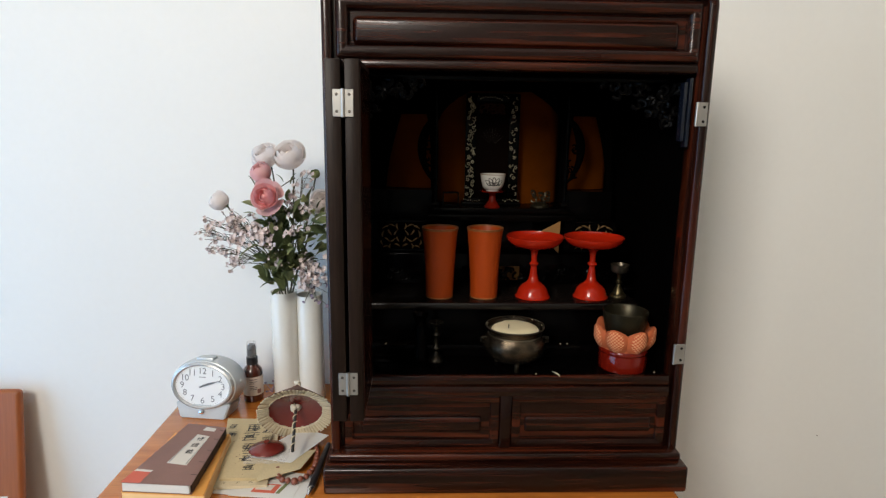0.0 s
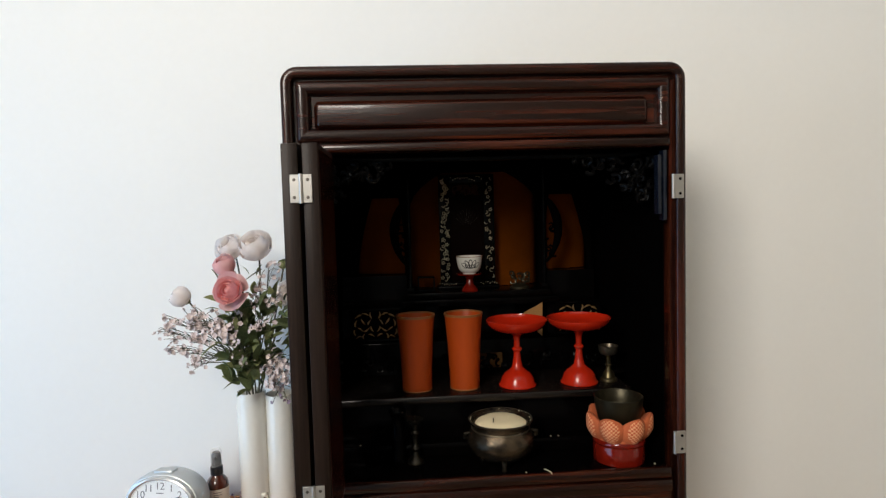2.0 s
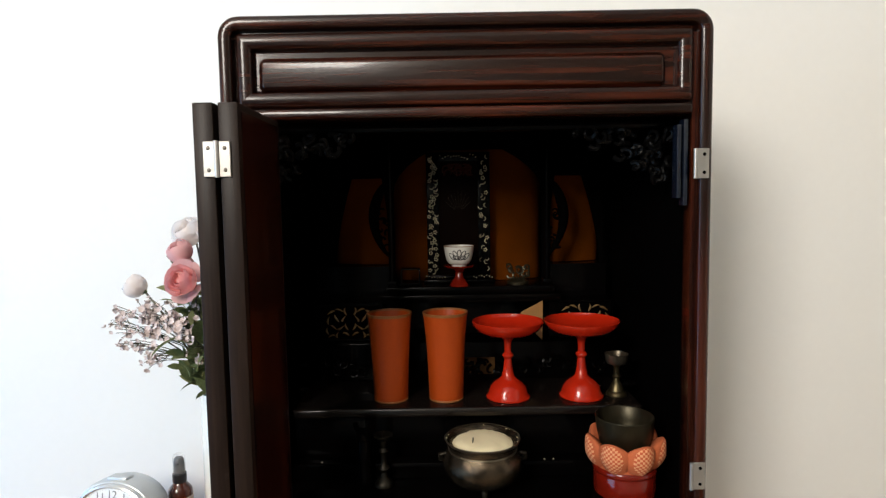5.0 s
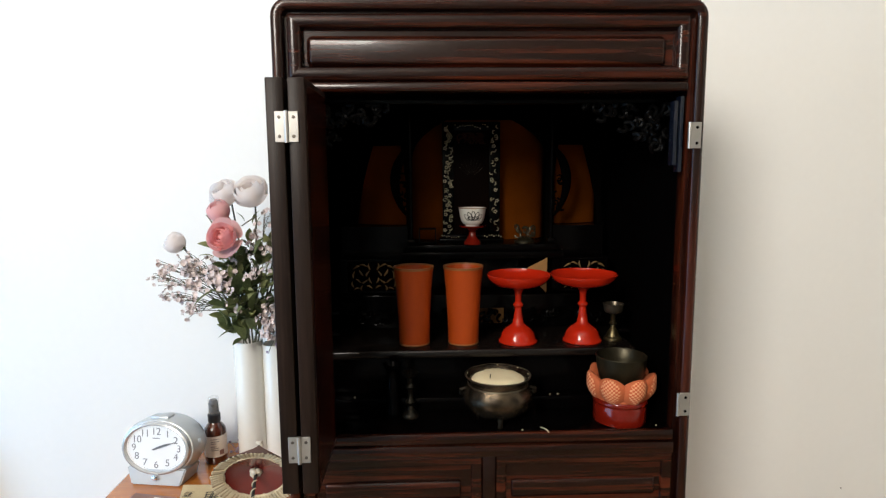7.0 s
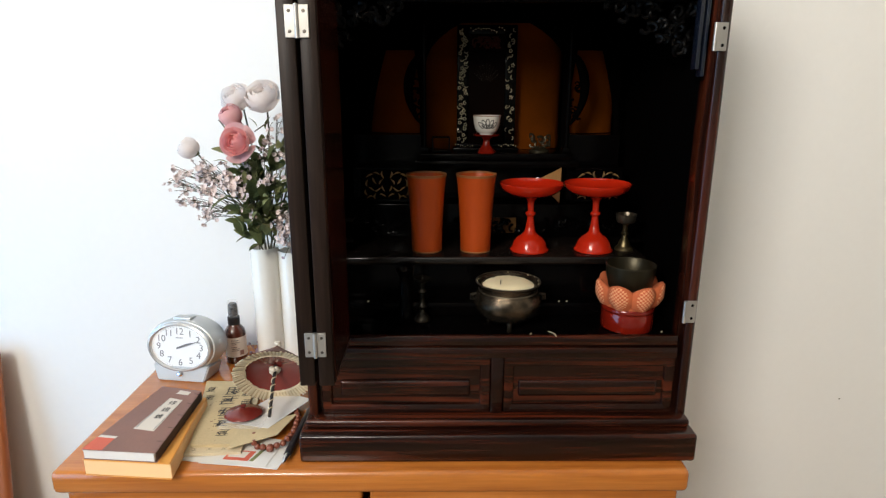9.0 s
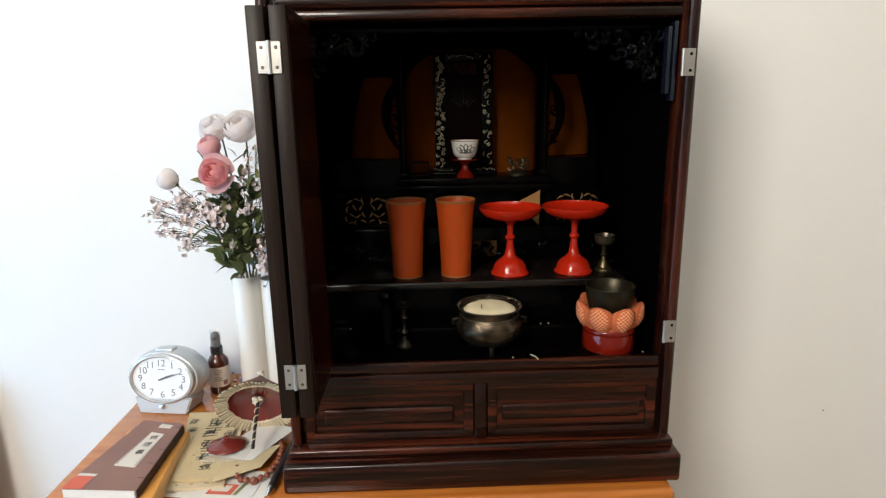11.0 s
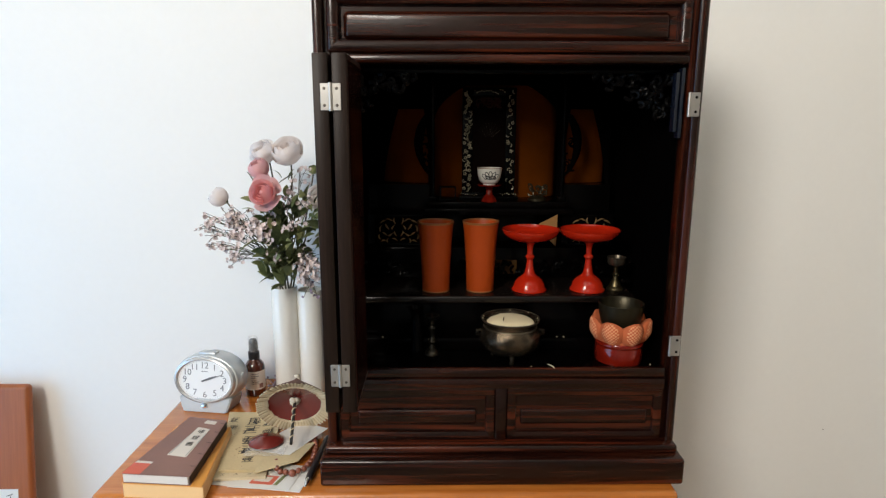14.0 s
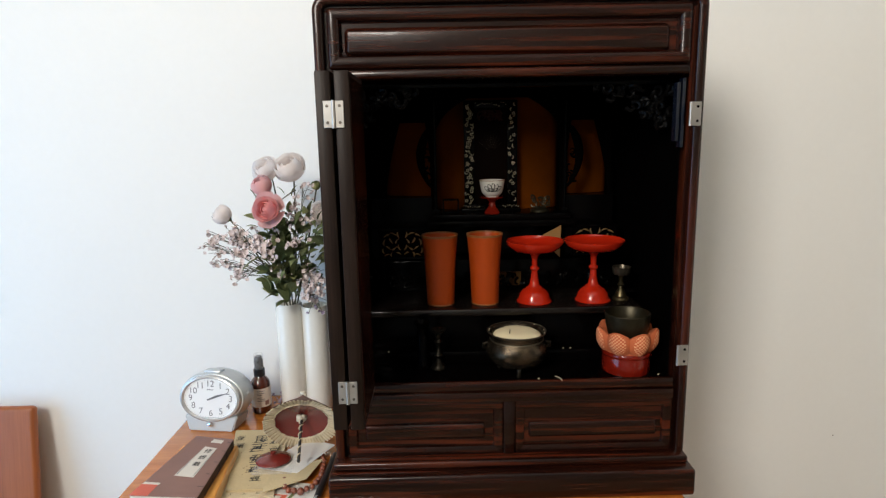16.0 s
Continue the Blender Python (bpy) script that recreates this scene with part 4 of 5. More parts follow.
def small_altar_things():
    t = thing("offering_box", (0.022, 1.005, TZ), "small black lacquered openwork stand on the altar table", "box")
    bm = bmesh.new()
    for x in (-0.013, 0.013):
        box(bm, x - 0.001, x + 0.001, -0.008, 0.008, 0.0, 0.022)
    box(bm, -0.014, 0.014, -0.009, 0.009, 0.022, 0.0242, r=0.0006)
    box(bm, -0.015, 0.015, -0.010, 0.010, 0.0, 0.003, r=0.0006)
    part("frame", bm, BLACK, t)
    t = thing("carved_ornament", (0.178, 1.0, TZ), "small dark carved metal ornament on the altar table", "ornament")
    bm = lathed([(0.016, 0), (0.016, 0.003), (0.012, 0.005), (0.008, 0.008)], 24)
    part("base", bm, BRONZE, t)
    bm = bmesh.new()
    scrolls(bm, -0.016, 0.016, 0.008, 0.028, 0, 0.003, random.Random(3), 14, r=0.0016)
    tagged(part("openwork", bm, BRONZE, t), kind="stuff")
    t = thing("gold_card", (0.196, 0.958, 1.112), "folded gold paper card standing on the upper step", "card")
    bm = bmesh.new()
    pts = [(0.012, 0.0), (0.013, 0.056), (0.004, 0.051), (-0.018, 0.040), (-0.020, 0.030), (-0.006, 0.018)]
    a = [bm.verts.new((x, 0.010, z)) for x, z in pts]
    b = [bm.verts.new((x, 0.0108, z)) for x, z in pts]
    bm.faces.new(a)
    bm.faces.new(b[::-1])
    for i in range(len(pts)):
        bm.faces.new((a[i], b[i], b[(i + 1) % len(pts)], a[(i + 1) % len(pts)]))
    part("sheet", bm, plain("gold_card", (0.34, 0.17, 0.055), 0.45, 0.2, vary=0.15), t, smooth=False)
    t = thing("thread", (0.166, 0.7755, IFZ), "short pale loose thread on the altar sill", "thread")
    part("strand", tube(bmesh.new(), [(-0.0035, -0.0045, 0.0062), (-0.0022, -0.0072, 0.0069), (0.001, -0.0105, 0.0066), (0.0030, -0.0140, 0.0064), (0.0042, -0.0172, 0.0046)], 0.0005, 6), ASH, t)
    # the three beads at 0.992 stand in for glints along the step
    for x, y, z in ((0.140, 0.776, IFZ), (0.190, 0.846, 0.992), (0.201, 0.846, 0.992), (-0.082, 0.846, 0.992), (0.316, 0.782, IFZ)):
        t = thing("ash_crumb", (x, y, z), "pale bead: ash crumb on the floor, painted glint on the step", "crumb", "ash crumbs")
        bm = bmesh.new()
        bmesh.ops.create_icosphere(bm, subdivisions=1, radius=0.0010, matrix=Matrix.Translation((0, 0, 0.0008)))
        part("crumb", bm, ASH, t)


small_altar_things()


# ---- things on the chest ----
def alarm_clock():
    t = thing("alarm_clock", (-0.4135, 0.953, CT), "silver oval alarm clock with a white dial on the chest", "clock", turn=(-7, 0, -8))
    cz = 0.0585

    def oval(a, b, y):
        out = []
        for i in range(56):
            th = 2 * math.pi * i / 56
            out.append((a * math.cos(th), y, max(0.0015, cz + b * math.sin(th))))
        return out

    def loft(rings, cap0=False, cap1=True):
        bm = bmesh.new()
        vs = [[bm.verts.new(p) for p in r] for r in rings]
        for p, q in zip(vs, vs[1:]):
            for i in range(56):
                bm.faces.new((p[i], p[(i + 1) % 56], q[(i + 1) % 56], q[i]))
        if cap0:
            bm.faces.new(vs[0][::-1])
        if cap1:
            bm.faces.new(vs[-1])
        return bm

    part("body", loft([oval(0.0545, 0.0400, 0.004), oval(0.0600, 0.0440, 0.006), oval(0.0630, 0.0465, 0.014), oval(0.0635, 0.0470, 0.034), oval(0.060, 0.0445, 0.048), oval(0.046, 0.034, 0.057)]), CLOCKGREY, t)
    part("bezel", loft([oval(0.0500, 0.0365, 0.0045), oval(0.0505, 0.0369, -0.0005), oval(0.0525, 0.0388, -0.0025), oval(0.0560, 0.0412, -0.001), oval(0.0580, 0.0428, 0.006)], cap1=False), CHROME_SOFT, t, "bright silver bezel")
    part("dial", loft([oval(0.0507, 0.0371, 0.0040), oval(0.0507, 0.0371, 0.0024), oval(0.0507, 0.0371, 0.0022)], cap0=True), CLOCKFACE, t, "white dial")
    bm = bmesh.new()
    vs = [bm.verts.new(p) for p in ((-0.041, 0.0, 0), (0.041, 0.0, 0), (0.041, 0.05, 0), (-0.041, 0.05, 0), (-0.050, 0.0022, 0.027), (0.050, 0.0022, 0.027), (0.050, 0.048, 0.027), (-0.050, 0.048, 0.027))]
    for f in ((3, 2, 1, 0), (4, 5, 6, 7), (0, 1, 5, 4), (1, 2, 6, 5), (2, 3, 7, 6), (3, 0, 4, 7)):
        bm.faces.new([vs[i] for i in f])
    bmesh.ops.recalc_face_normals(bm, faces=bm.faces)
    bmesh.ops.bevel(bm, geom=bm.edges[:], offset=0.002, segments=2, affect="EDGES")
    part("foot", bm, FOOTGREY, t)
    bm = lathed([(0.0062, 0), (0.0062, 0.003), (0.0045, 0.0052), (0, 0.006)], 20)
    bmesh.ops.rotate(bm, cent=(0, 0, 0), matrix=Matrix.Rotation(radians(90), 3, "X"), verts=bm.verts)
    for v in bm.verts:
        v.co.z *= 0.7
    bmesh.ops.translate(bm, verts=bm.verts, vec=(0.0, 0.0012, 0.0125))
    part("button", bm, CHROME, t, "chrome button")
    bm = lathed([(0.006, 0), (0.006, 0.002), (0.004, 0.0035), (0, 0.004)], 20)
    bmesh.ops.rotate(bm, cent=(0, 0, 0), matrix=Matrix.Rotation(radians(90), 3, "Y"), verts=bm.verts)
    bmesh.ops.translate(bm, verts=bm.verts, vec=(0.0605, 0.022, cz + 0.006))
    part("side_knob", bm, CLOCKGREY, t)
    part("snooze_bar", boxed(-0.016, 0.016, 0.010, 0.030, cz + 0.043, cz + 0.0490, r=0.003), CLOCKGREY, t)
    turn = Matrix.Rotation(radians(90), 4, "X")
    for n in range(1, 13):
        a = radians(90 - 30 * n)
        bm = text_bm(str(n), 0.0160, thin=-0.00012)
        bmesh.ops.transform(bm, matrix=Matrix.Translation((0.0378 * math.cos(a), 0.0020, cz + 0.0265 * math.sin(a))) @ turn, verts=bm.verts)
        part("numeral", bm, GREYINK, t, smooth=False)
    for a, l, w, y in ((22, 0.035, 0.0026, 0.0004), (25, 0.025, 0.0044, 0.0010)):
        bm = bmesh.new()
        pts = [(-0.006, -w * 0.35), (l * 0.5, -w * 0.5), (l, -0.0003), (l, 0.0003), (l * 0.5, w * 0.5), (-0.006, w * 0.35)]
        f = [bm.verts.new((x * math.cos(radians(a)) - z * math.sin(radians(a)), y, cz + (x * math.sin(radians(a)) + z * math.cos(radians(a))) * 0.85)) for x, z in pts]
        g = [bm.verts.new(v.co + Vector((0, 0.0005, 0))) for v in f]
        bm.faces.new(f)
        bm.faces.new(g[::-1])
        for i in range(6):
            bm.faces.new((f[i], g[i], g[(i + 1) % 6], f[(i + 1) % 6]))
        part("clock_hand", bm, GREYINK, t, smooth=False)
    bm = bmesh.new()
    for k in range(60):
        a = 2 * math.pi * k / 60
        box(bm, 0.0482 * math.cos(a) - 0.0003, 0.0482 * math.cos(a) + 0.0003, 0.0019, 0.0022, cz + 0.0343 * math.sin(a) - 0.0003, cz + 0.0343 * math.sin(a) + 0.0003)
    tagged(part("minute_dots", bm, GREYINK, t, smooth=False), kind="stuff")
    part("maker_mark", boxed(-0.006, 0.006, 0.0019, 0.0022, cz + 0.0155, cz + 0.0166), GREYINK, t)


FOOTGREY = plain("matt_silver_plastic", (0.52, 0.54, 0.55), 0.55, 0.0, vary=0.05)
CHROME_SOFT = plain("soft_chrome", (0.66, 0.67, 0.67), 0.25, 0.6, vary=0.05)
alarm_clock()


def clear_plastic(name, alpha):
    m, nt, b = material(name, 0.12)
    b.inputs["Base Color"].default_value = (0.9, 0.9, 0.9, 1)
    b.inputs["Alpha"].default_value = alpha
    return m


CLEARCAP = clear_plastic("clear_cap", 0.14)
CLEARFILM = clear_plastic("clear_film", 0.22)


def spray_bottle():
    t = thing("spray_bottle", (-0.3445, 1.033, CT), "small amber glass spray bottle with a cream label", "bottle")
    t.scale = (1.06, 1.06, 1.07)
    part("glass_body", lathed([(0.0155, 0), (0.0170, 0.0015), (0.0172, 0.004), (0.0172, 0.0505), (0.0160, 0.0565), (0.0115, 0.0625), (0.0085, 0.0655), (0.0080, 0.069), (0, 0.069)], 40), AMBER, t)
    bm = bmesh.new()
    n = 22
    for i in range(n):
        a0, a1 = radians(-165 + 215 * i / n), radians(-165 + 215 * (i + 1) / n)
        bm.faces.new([bm.verts.new((0.01745 * math.cos(a), 0.01745 * math.sin(a), z)) for a, z in ((a0, 0.013), (a1, 0.013), (a1, 0.047), (a0, 0.047))])
    bmesh.ops.remove_doubles(bm, verts=bm.verts, dist=1e-5)
    lab = part("paper_label", bm, LABELPAPER, t, "cream paper label")
    rng = random.Random(2)
    for z in (0.042, 0.038, 0.035, 0.030, 0.027, 0.024):
        a0, a1 = radians(-95), radians(-95 + rng.uniform(25, 45))
        bm = bmesh.new()
        for i in range(5):
            b0, b1 = a0 + (a1 - a0) * i / 5, a0 + (a1 - a0) * (i + 1) / 5
            bm.faces.new([bm.verts.new((0.01755 * math.cos(a), 0.01755 * math.sin(a), q)) for a, q in ((b0, z), (b1, z), (b1, z + 0.0011), (b0, z + 0.0011))])
        part("printed_bar", bm, GREYINK, lab)
    bm = bmesh.new()
    for i in range(4):
        b0, b1 = radians(-52 + 6 * i), radians(-46 + 6 * i)
        bm.faces.new([bm.verts.new((0.01755 * math.cos(a), 0.01755 * math.sin(a), q)) for a, q in ((b0, 0.016), (b1, 0.016), (b1, 0.024), (b0, 0.024))])
    part("printed_mark", bm, BOOKBROWN, lab)
    part("collar", lathed([(0.0095, 0.0665), (0.0098, 0.0675), (0.0098, 0.0790), (0.0088, 0.0800), (0.0070, 0.0805)], 32), BLACKPLASTIC, t)
    part("pump_head", lathed([(0.0072, 0.0805), (0.0078, 0.0815), (0.0075, 0.096), (0.0066, 0.1005), (0.005, 0.1025), (0, 0.103)], 28), BLACKPLASTIC, t)
    part("overcap", lathed([(0.0088, 0.0802), (0.0090, 0.0830), (0.0086, 0.1030), (0.0074, 0.1068), (0.004, 0.1080), (0, 0.1082)], 28), CLEARCAP, t, "clear plastic overcap")
    nz = lathed([(0.0018, 0), (0.0018, 0.003), (0.001, 0.0033)], 12)
    bmesh.ops.rotate(nz, cent=(0, 0, 0), matrix=Matrix.Rotation(radians(90), 3, "X"), verts=nz.verts)
    bmesh.ops.translate(nz, verts=nz.verts, vec=(0.001, -0.0068, 0.0945))
    part("nozzle", nz, BLACKPLASTIC, t)


spray_bottle()


def slab(name, corners, z0, z1, mat, parent, label="", r=0.0006, world=True):
    """A flat piece on four (x, y) corners."""
    bm = bmesh.new()
    a = [bm.verts.new((x, y, z0)) for x, y in corners]
    b = [bm.verts.new((x, y, z1)) for x, y in corners]
    bm.faces.new(a[::-1])
    bm.faces.new(b)
    n = len(corners)
    for i in range(n):
        bm.faces.new((a[i], a[(i + 1) % n], b[(i + 1) % n], b[i]))
    bmesh.ops.recalc_face_normals(bm, faces=bm.faces)
    if r:
        bmesh.ops.bevel(bm, geom=bm.edges[:], offset=r, segments=2, affect="EDGES")
    return part(name, bm, mat, parent, label, world=world)


def quad_map(c):
    """Maps (u, v) in the unit square into a quadrilateral of near left, near right, far right, far left."""
    return lambda u, v: tuple((c[0][k] * (1 - u) + c[1][k] * u) * (1 - v) + (c[3][k] * (1 - u) + c[2][k] * u) * v for k in (0, 1))


def books():
    t = thing("orange_book", (-0.375, 0.78, CT), "thick orange paper-bound book lying near the chest edge", "book")
    q = [(-0.430, 0.7025), (-0.3165, 0.6925), (-0.3330, 0.857), (-0.4220, 0.862)]
    slab("page_block", [(x + (0.001 if x > -0.4 else 0.0005), y + 0.0006) for x, y in q], CT + 0.0012, CT + 0.0215, BOOKORANGE_P, t)
    slab("cover", q, CT + 0.0218, CT + 0.0230, BOOKORANGE, t, "smooth orange cover", r=0.0003)
    slab("back_cover", q, CT, CT + 0.0010, BOOKORANGE, t, r=0.0003)
    z = CT + 0.0231
    t = thing("brown_book", (-0.38, 0.78, z), "brown thread-bound booklet with a title slip on the orange book", "book")
    q = [(-0.4290, 0.7030), (-0.3330, 0.6945), (-0.3365, 0.8520), (-0.4010, 0.8660)]
    f = quad_map(q)
    slab("page_block", [f(0.005, 0.005), f(0.97, 0.005), f(0.97, 0.99), f(0.005, 0.99)], z + 0.0006, z + 0.0128, PAGES, t)
    slab("spine", [f(0.965, 0.03), f(1.0, 0.03), f(1.0, 1.0), f(0.965, 1.0)], z + 0.0007, z + 0.0129, BOOKBROWN_D, t)
    slab("back_cover", q, z, z + 0.0006, BOOKBROWN, t, r=0.0002)
    cv = slab("cover", q, z + 0.0131, z + 0.0141, BOOKBROWN, t, "mottled brown cover", r=0.0003)
    top = z + 0.0142
    sl = slab("title_slip", [f(0.38, 0.31), f(0.73, 0.29), f(0.76, 0.80), f(0.46, 0.82)], top, top + 0.0002, LABELPAPER, cv, "cream title slip", r=0)
    sl2 = slab("corner_slip", [f(0.50, 0.90), f(0.78, 0.895), f(0.79, 0.955), f(0.52, 0.965)], top, top + 0.0002, LABELPAPER, cv, r=0)
    slab("corner_label", [f(0.0, 0.0), f(0.27, 0.0), f(0.27, 0.16), f(0.0, 0.165)], top, top + 0.0002, SALMON, cv, "salmon corner label", r=0)
    slab("label_edge", [f(0.005, 0.165), f(0.275, 0.16), f(0.28, 0.19), f(0.015, 0.197)], top, top + 0.0002, LABELPAPER, cv, r=0)
    for (u0, u1, v0, v1) in ((0.40, 0.415, 0.325, 0.80), (0.70, 0.712, 0.31, 0.79)):
        slab("slip_line", [f(u0, v0), f(u1, v0), f(u1 + 0.05, v1), f(u0 + 0.06, v1)], top + 0.0003, top + 0.0004, GREYINK, sl, r=0)
    for i, ch in enumerate("修證義"):
        bm = text_bm(ch, 0.0118, 0.0001)
        u, v = 0.615 - 0.01 * i, 0.735 - 0.115 * i
        x, y = f(u, v)
        bmesh.ops.transform(bm, matrix=Matrix.Translation((x, y, top + 0.0004)) @ Matrix.Rotation(radians(-3), 4, "Z"), verts=bm.verts)
        part("character", bm, INK, sl, world=True, smooth=False)
    for v in (0.16, 0.36, 0.56, 0.76, 0.93):
        a, b = f(0.90, v), f(1.0, v)
        part("binding_thread", tube(bmesh.new(), [(a[0], a[1], top), (b[0], b[1], top), (b[0] + 0.0004, b[1], z)], 0.0004, 5), INK, t, world=True)


BOOKBROWN_D = plain("dark_book_spine", (0.050, 0.022, 0.015), 0.6, vary=0.3)
books()


def papers():
    z = CT
    rng = random.Random(21)

    def sheet(name, label, cat, q, z0, h, mat, group="loose papers on the chest"):
        cx, cy = sum(p[0] for p in q) / 4, sum(p[1] for p in q) / 4
        t = thing(name, (cx, cy, z0), label, cat, group)
        slab("sheet", q, z0, z0 + h, mat, t, r=0)
        return t, quad_map(q)

    t, f = sheet("leaflet", "white printed leaflet lying under the booklets", "leaflet", [(-0.322, 0.733), (-0.190, 0.7125), (-0.180, 0.775), (-0.300, 0.80)], z, 0.0007, WHITEPAPER)
    t, f = sheet("leaflet", "white leaflet with a red and green print", "leaflet", [(-0.296, 0.7255), (-0.206, 0.7155), (-0.196, 0.772), (-0.285, 0.785)], z + 0.0009, 0.0006, WHITEPAPER)
    slab("red_print", [f(0.30, 0.18), f(0.68, 0.18), f(0.70, 0.55), f(0.32, 0.55)], z + 0.0017, z + 0.0018, SALMON, t, r=0)
    slab("pale_print", [f(0.34, 0.28), f(0.60, 0.28), f(0.62, 0.50), f(0.36, 0.50)], z + 0.0020, z + 0.0021, LABELPAPER, t, r=0)
    slab("green_print", [f(0.70, 0.18), f(0.76, 0.18), f(0.82, 0.70), f(0.76, 0.70)], z + 0.0017, z + 0.0018, LEAF, t, r=0)
    t, f = sheet("old_booklet", "pale aged paper booklet with brushed writing", "booklet", [(-0.3235, 0.738), (-0.246, 0.7435), (-0.268, 0.92), (-0.345, 0.925)], z + 0.0018, 0.004, OLDPAPER_L)
    bm = bmesh.new()
    for v in (0.05, 0.09):
        for u in (0.2, 0.45, 0.7):
            x, y = f(u, v)
            strokes(bm, x, y, 0.008, 0.004, z + 0.0059, rng, 4)
    part("brushed_bars", bm, INK, t, world=True)
    t, f = sheet("old_booklet", "yellowed paper booklet with large brushed characters", "booklet", [(-0.3165, 0.7530), (-0.2505, 0.7545), (-0.282, 0.932), (-0.362, 0.935)], z + 0.0062, 0.004, OLDPAPER)
    for u, v, w in ((0.60, 0.16, 0.011), (0.55, 0.31, 0.015), (0.55, 0.47, 0.016), (0.56, 0.66, 0.017), (0.60, 0.82, 0.016), (0.92, 0.62, 0.012), (0.90, 0.78, 0.012), (0.14, 0.84, 0.009), (0.15, 0.70, 0.009)):
        bm = bmesh.new()
        x, y = f(u, v)
        strokes(bm, x, y, w * 1.75, w * 1.55, z + 0.0104, rng, 10)
        part("brushed_bars", bm, INK, t, world=True)
    for k in range(34):
        x, y = f(rng.random(), rng.random())
        r = rng.uniform(0.0004, 0.0013)
        part("foxing_spot", lathed([(r, 0), (r * 0.8, 0.00008), (0, 0.0001)], 7, at=(x, y, z + 0.0102)), BROWNPAPER, t, world=True)
    t, f = sheet("envelope", "creased brown paper envelope among the leaflets", "envelope", [(-0.262, 0.742), (-0.205, 0.775), (-0.190, 0.830), (-0.262, 0.800)], z + 0.0108, 0.0008, OLDPAPER)
    t, f = sheet("wrapping_paper", "thin white wrapping paper under the red lid", "paper", [(-0.286, 0.806), (-0.222, 0.790), (-0.178, 0.872), (-0.230, 0.895)], z + 0.0118, 0.0005, WHITEPAPER)
    t = thing("plastic_bag", (-0.262, 0.80, z + 0.0126), "small crumpled clear plastic bag under the red lid", "bag")
    bm = bmesh.new()
    n = 14
    g = [[bm.verts.new((-0.292 + 0.062 * i / n, 0.786 + 0.042 * j / n, z + 0.0128 + 0.005 * abs(noise.noise(Vector((i * 0.55, j * 0.55, 2)))))) for j in range(n + 1)] for i in range(n + 1)]
    for i in range(n):
        for j in range(n):
            bm.faces.new((g[i][j], g[i + 1][j], g[i + 1][j + 1], g[i][j + 1]))
    part("film", bm, CLEARFILM, t, world=True)
    t = thing("red_lid", (-0.2665, 0.824, z + 0.0155), "domed dark red lacquered lid with a knob on papers", "lid", turn=(-3, 0, 0))
    part("dome", lathed([(0.0265, 0.0), (0.0272, 0.001), (0.0265, 0.0022), (0.021, 0.0050), (0.013, 0.0078), (0.006, 0.0090), (0, 0.0092)], 48), MAROON, t)
    part("knob", lathed([(0.0036, 0.0085), (0.0030, 0.0105), (0.0044, 0.0122), (0.0042, 0.0138), (0, 0.0146)], 24), MAROON, t)


papers()


STRAW_DARK = plain("tan_paper", (0.62, 0.49, 0.31), 0.8, vary=0.3)


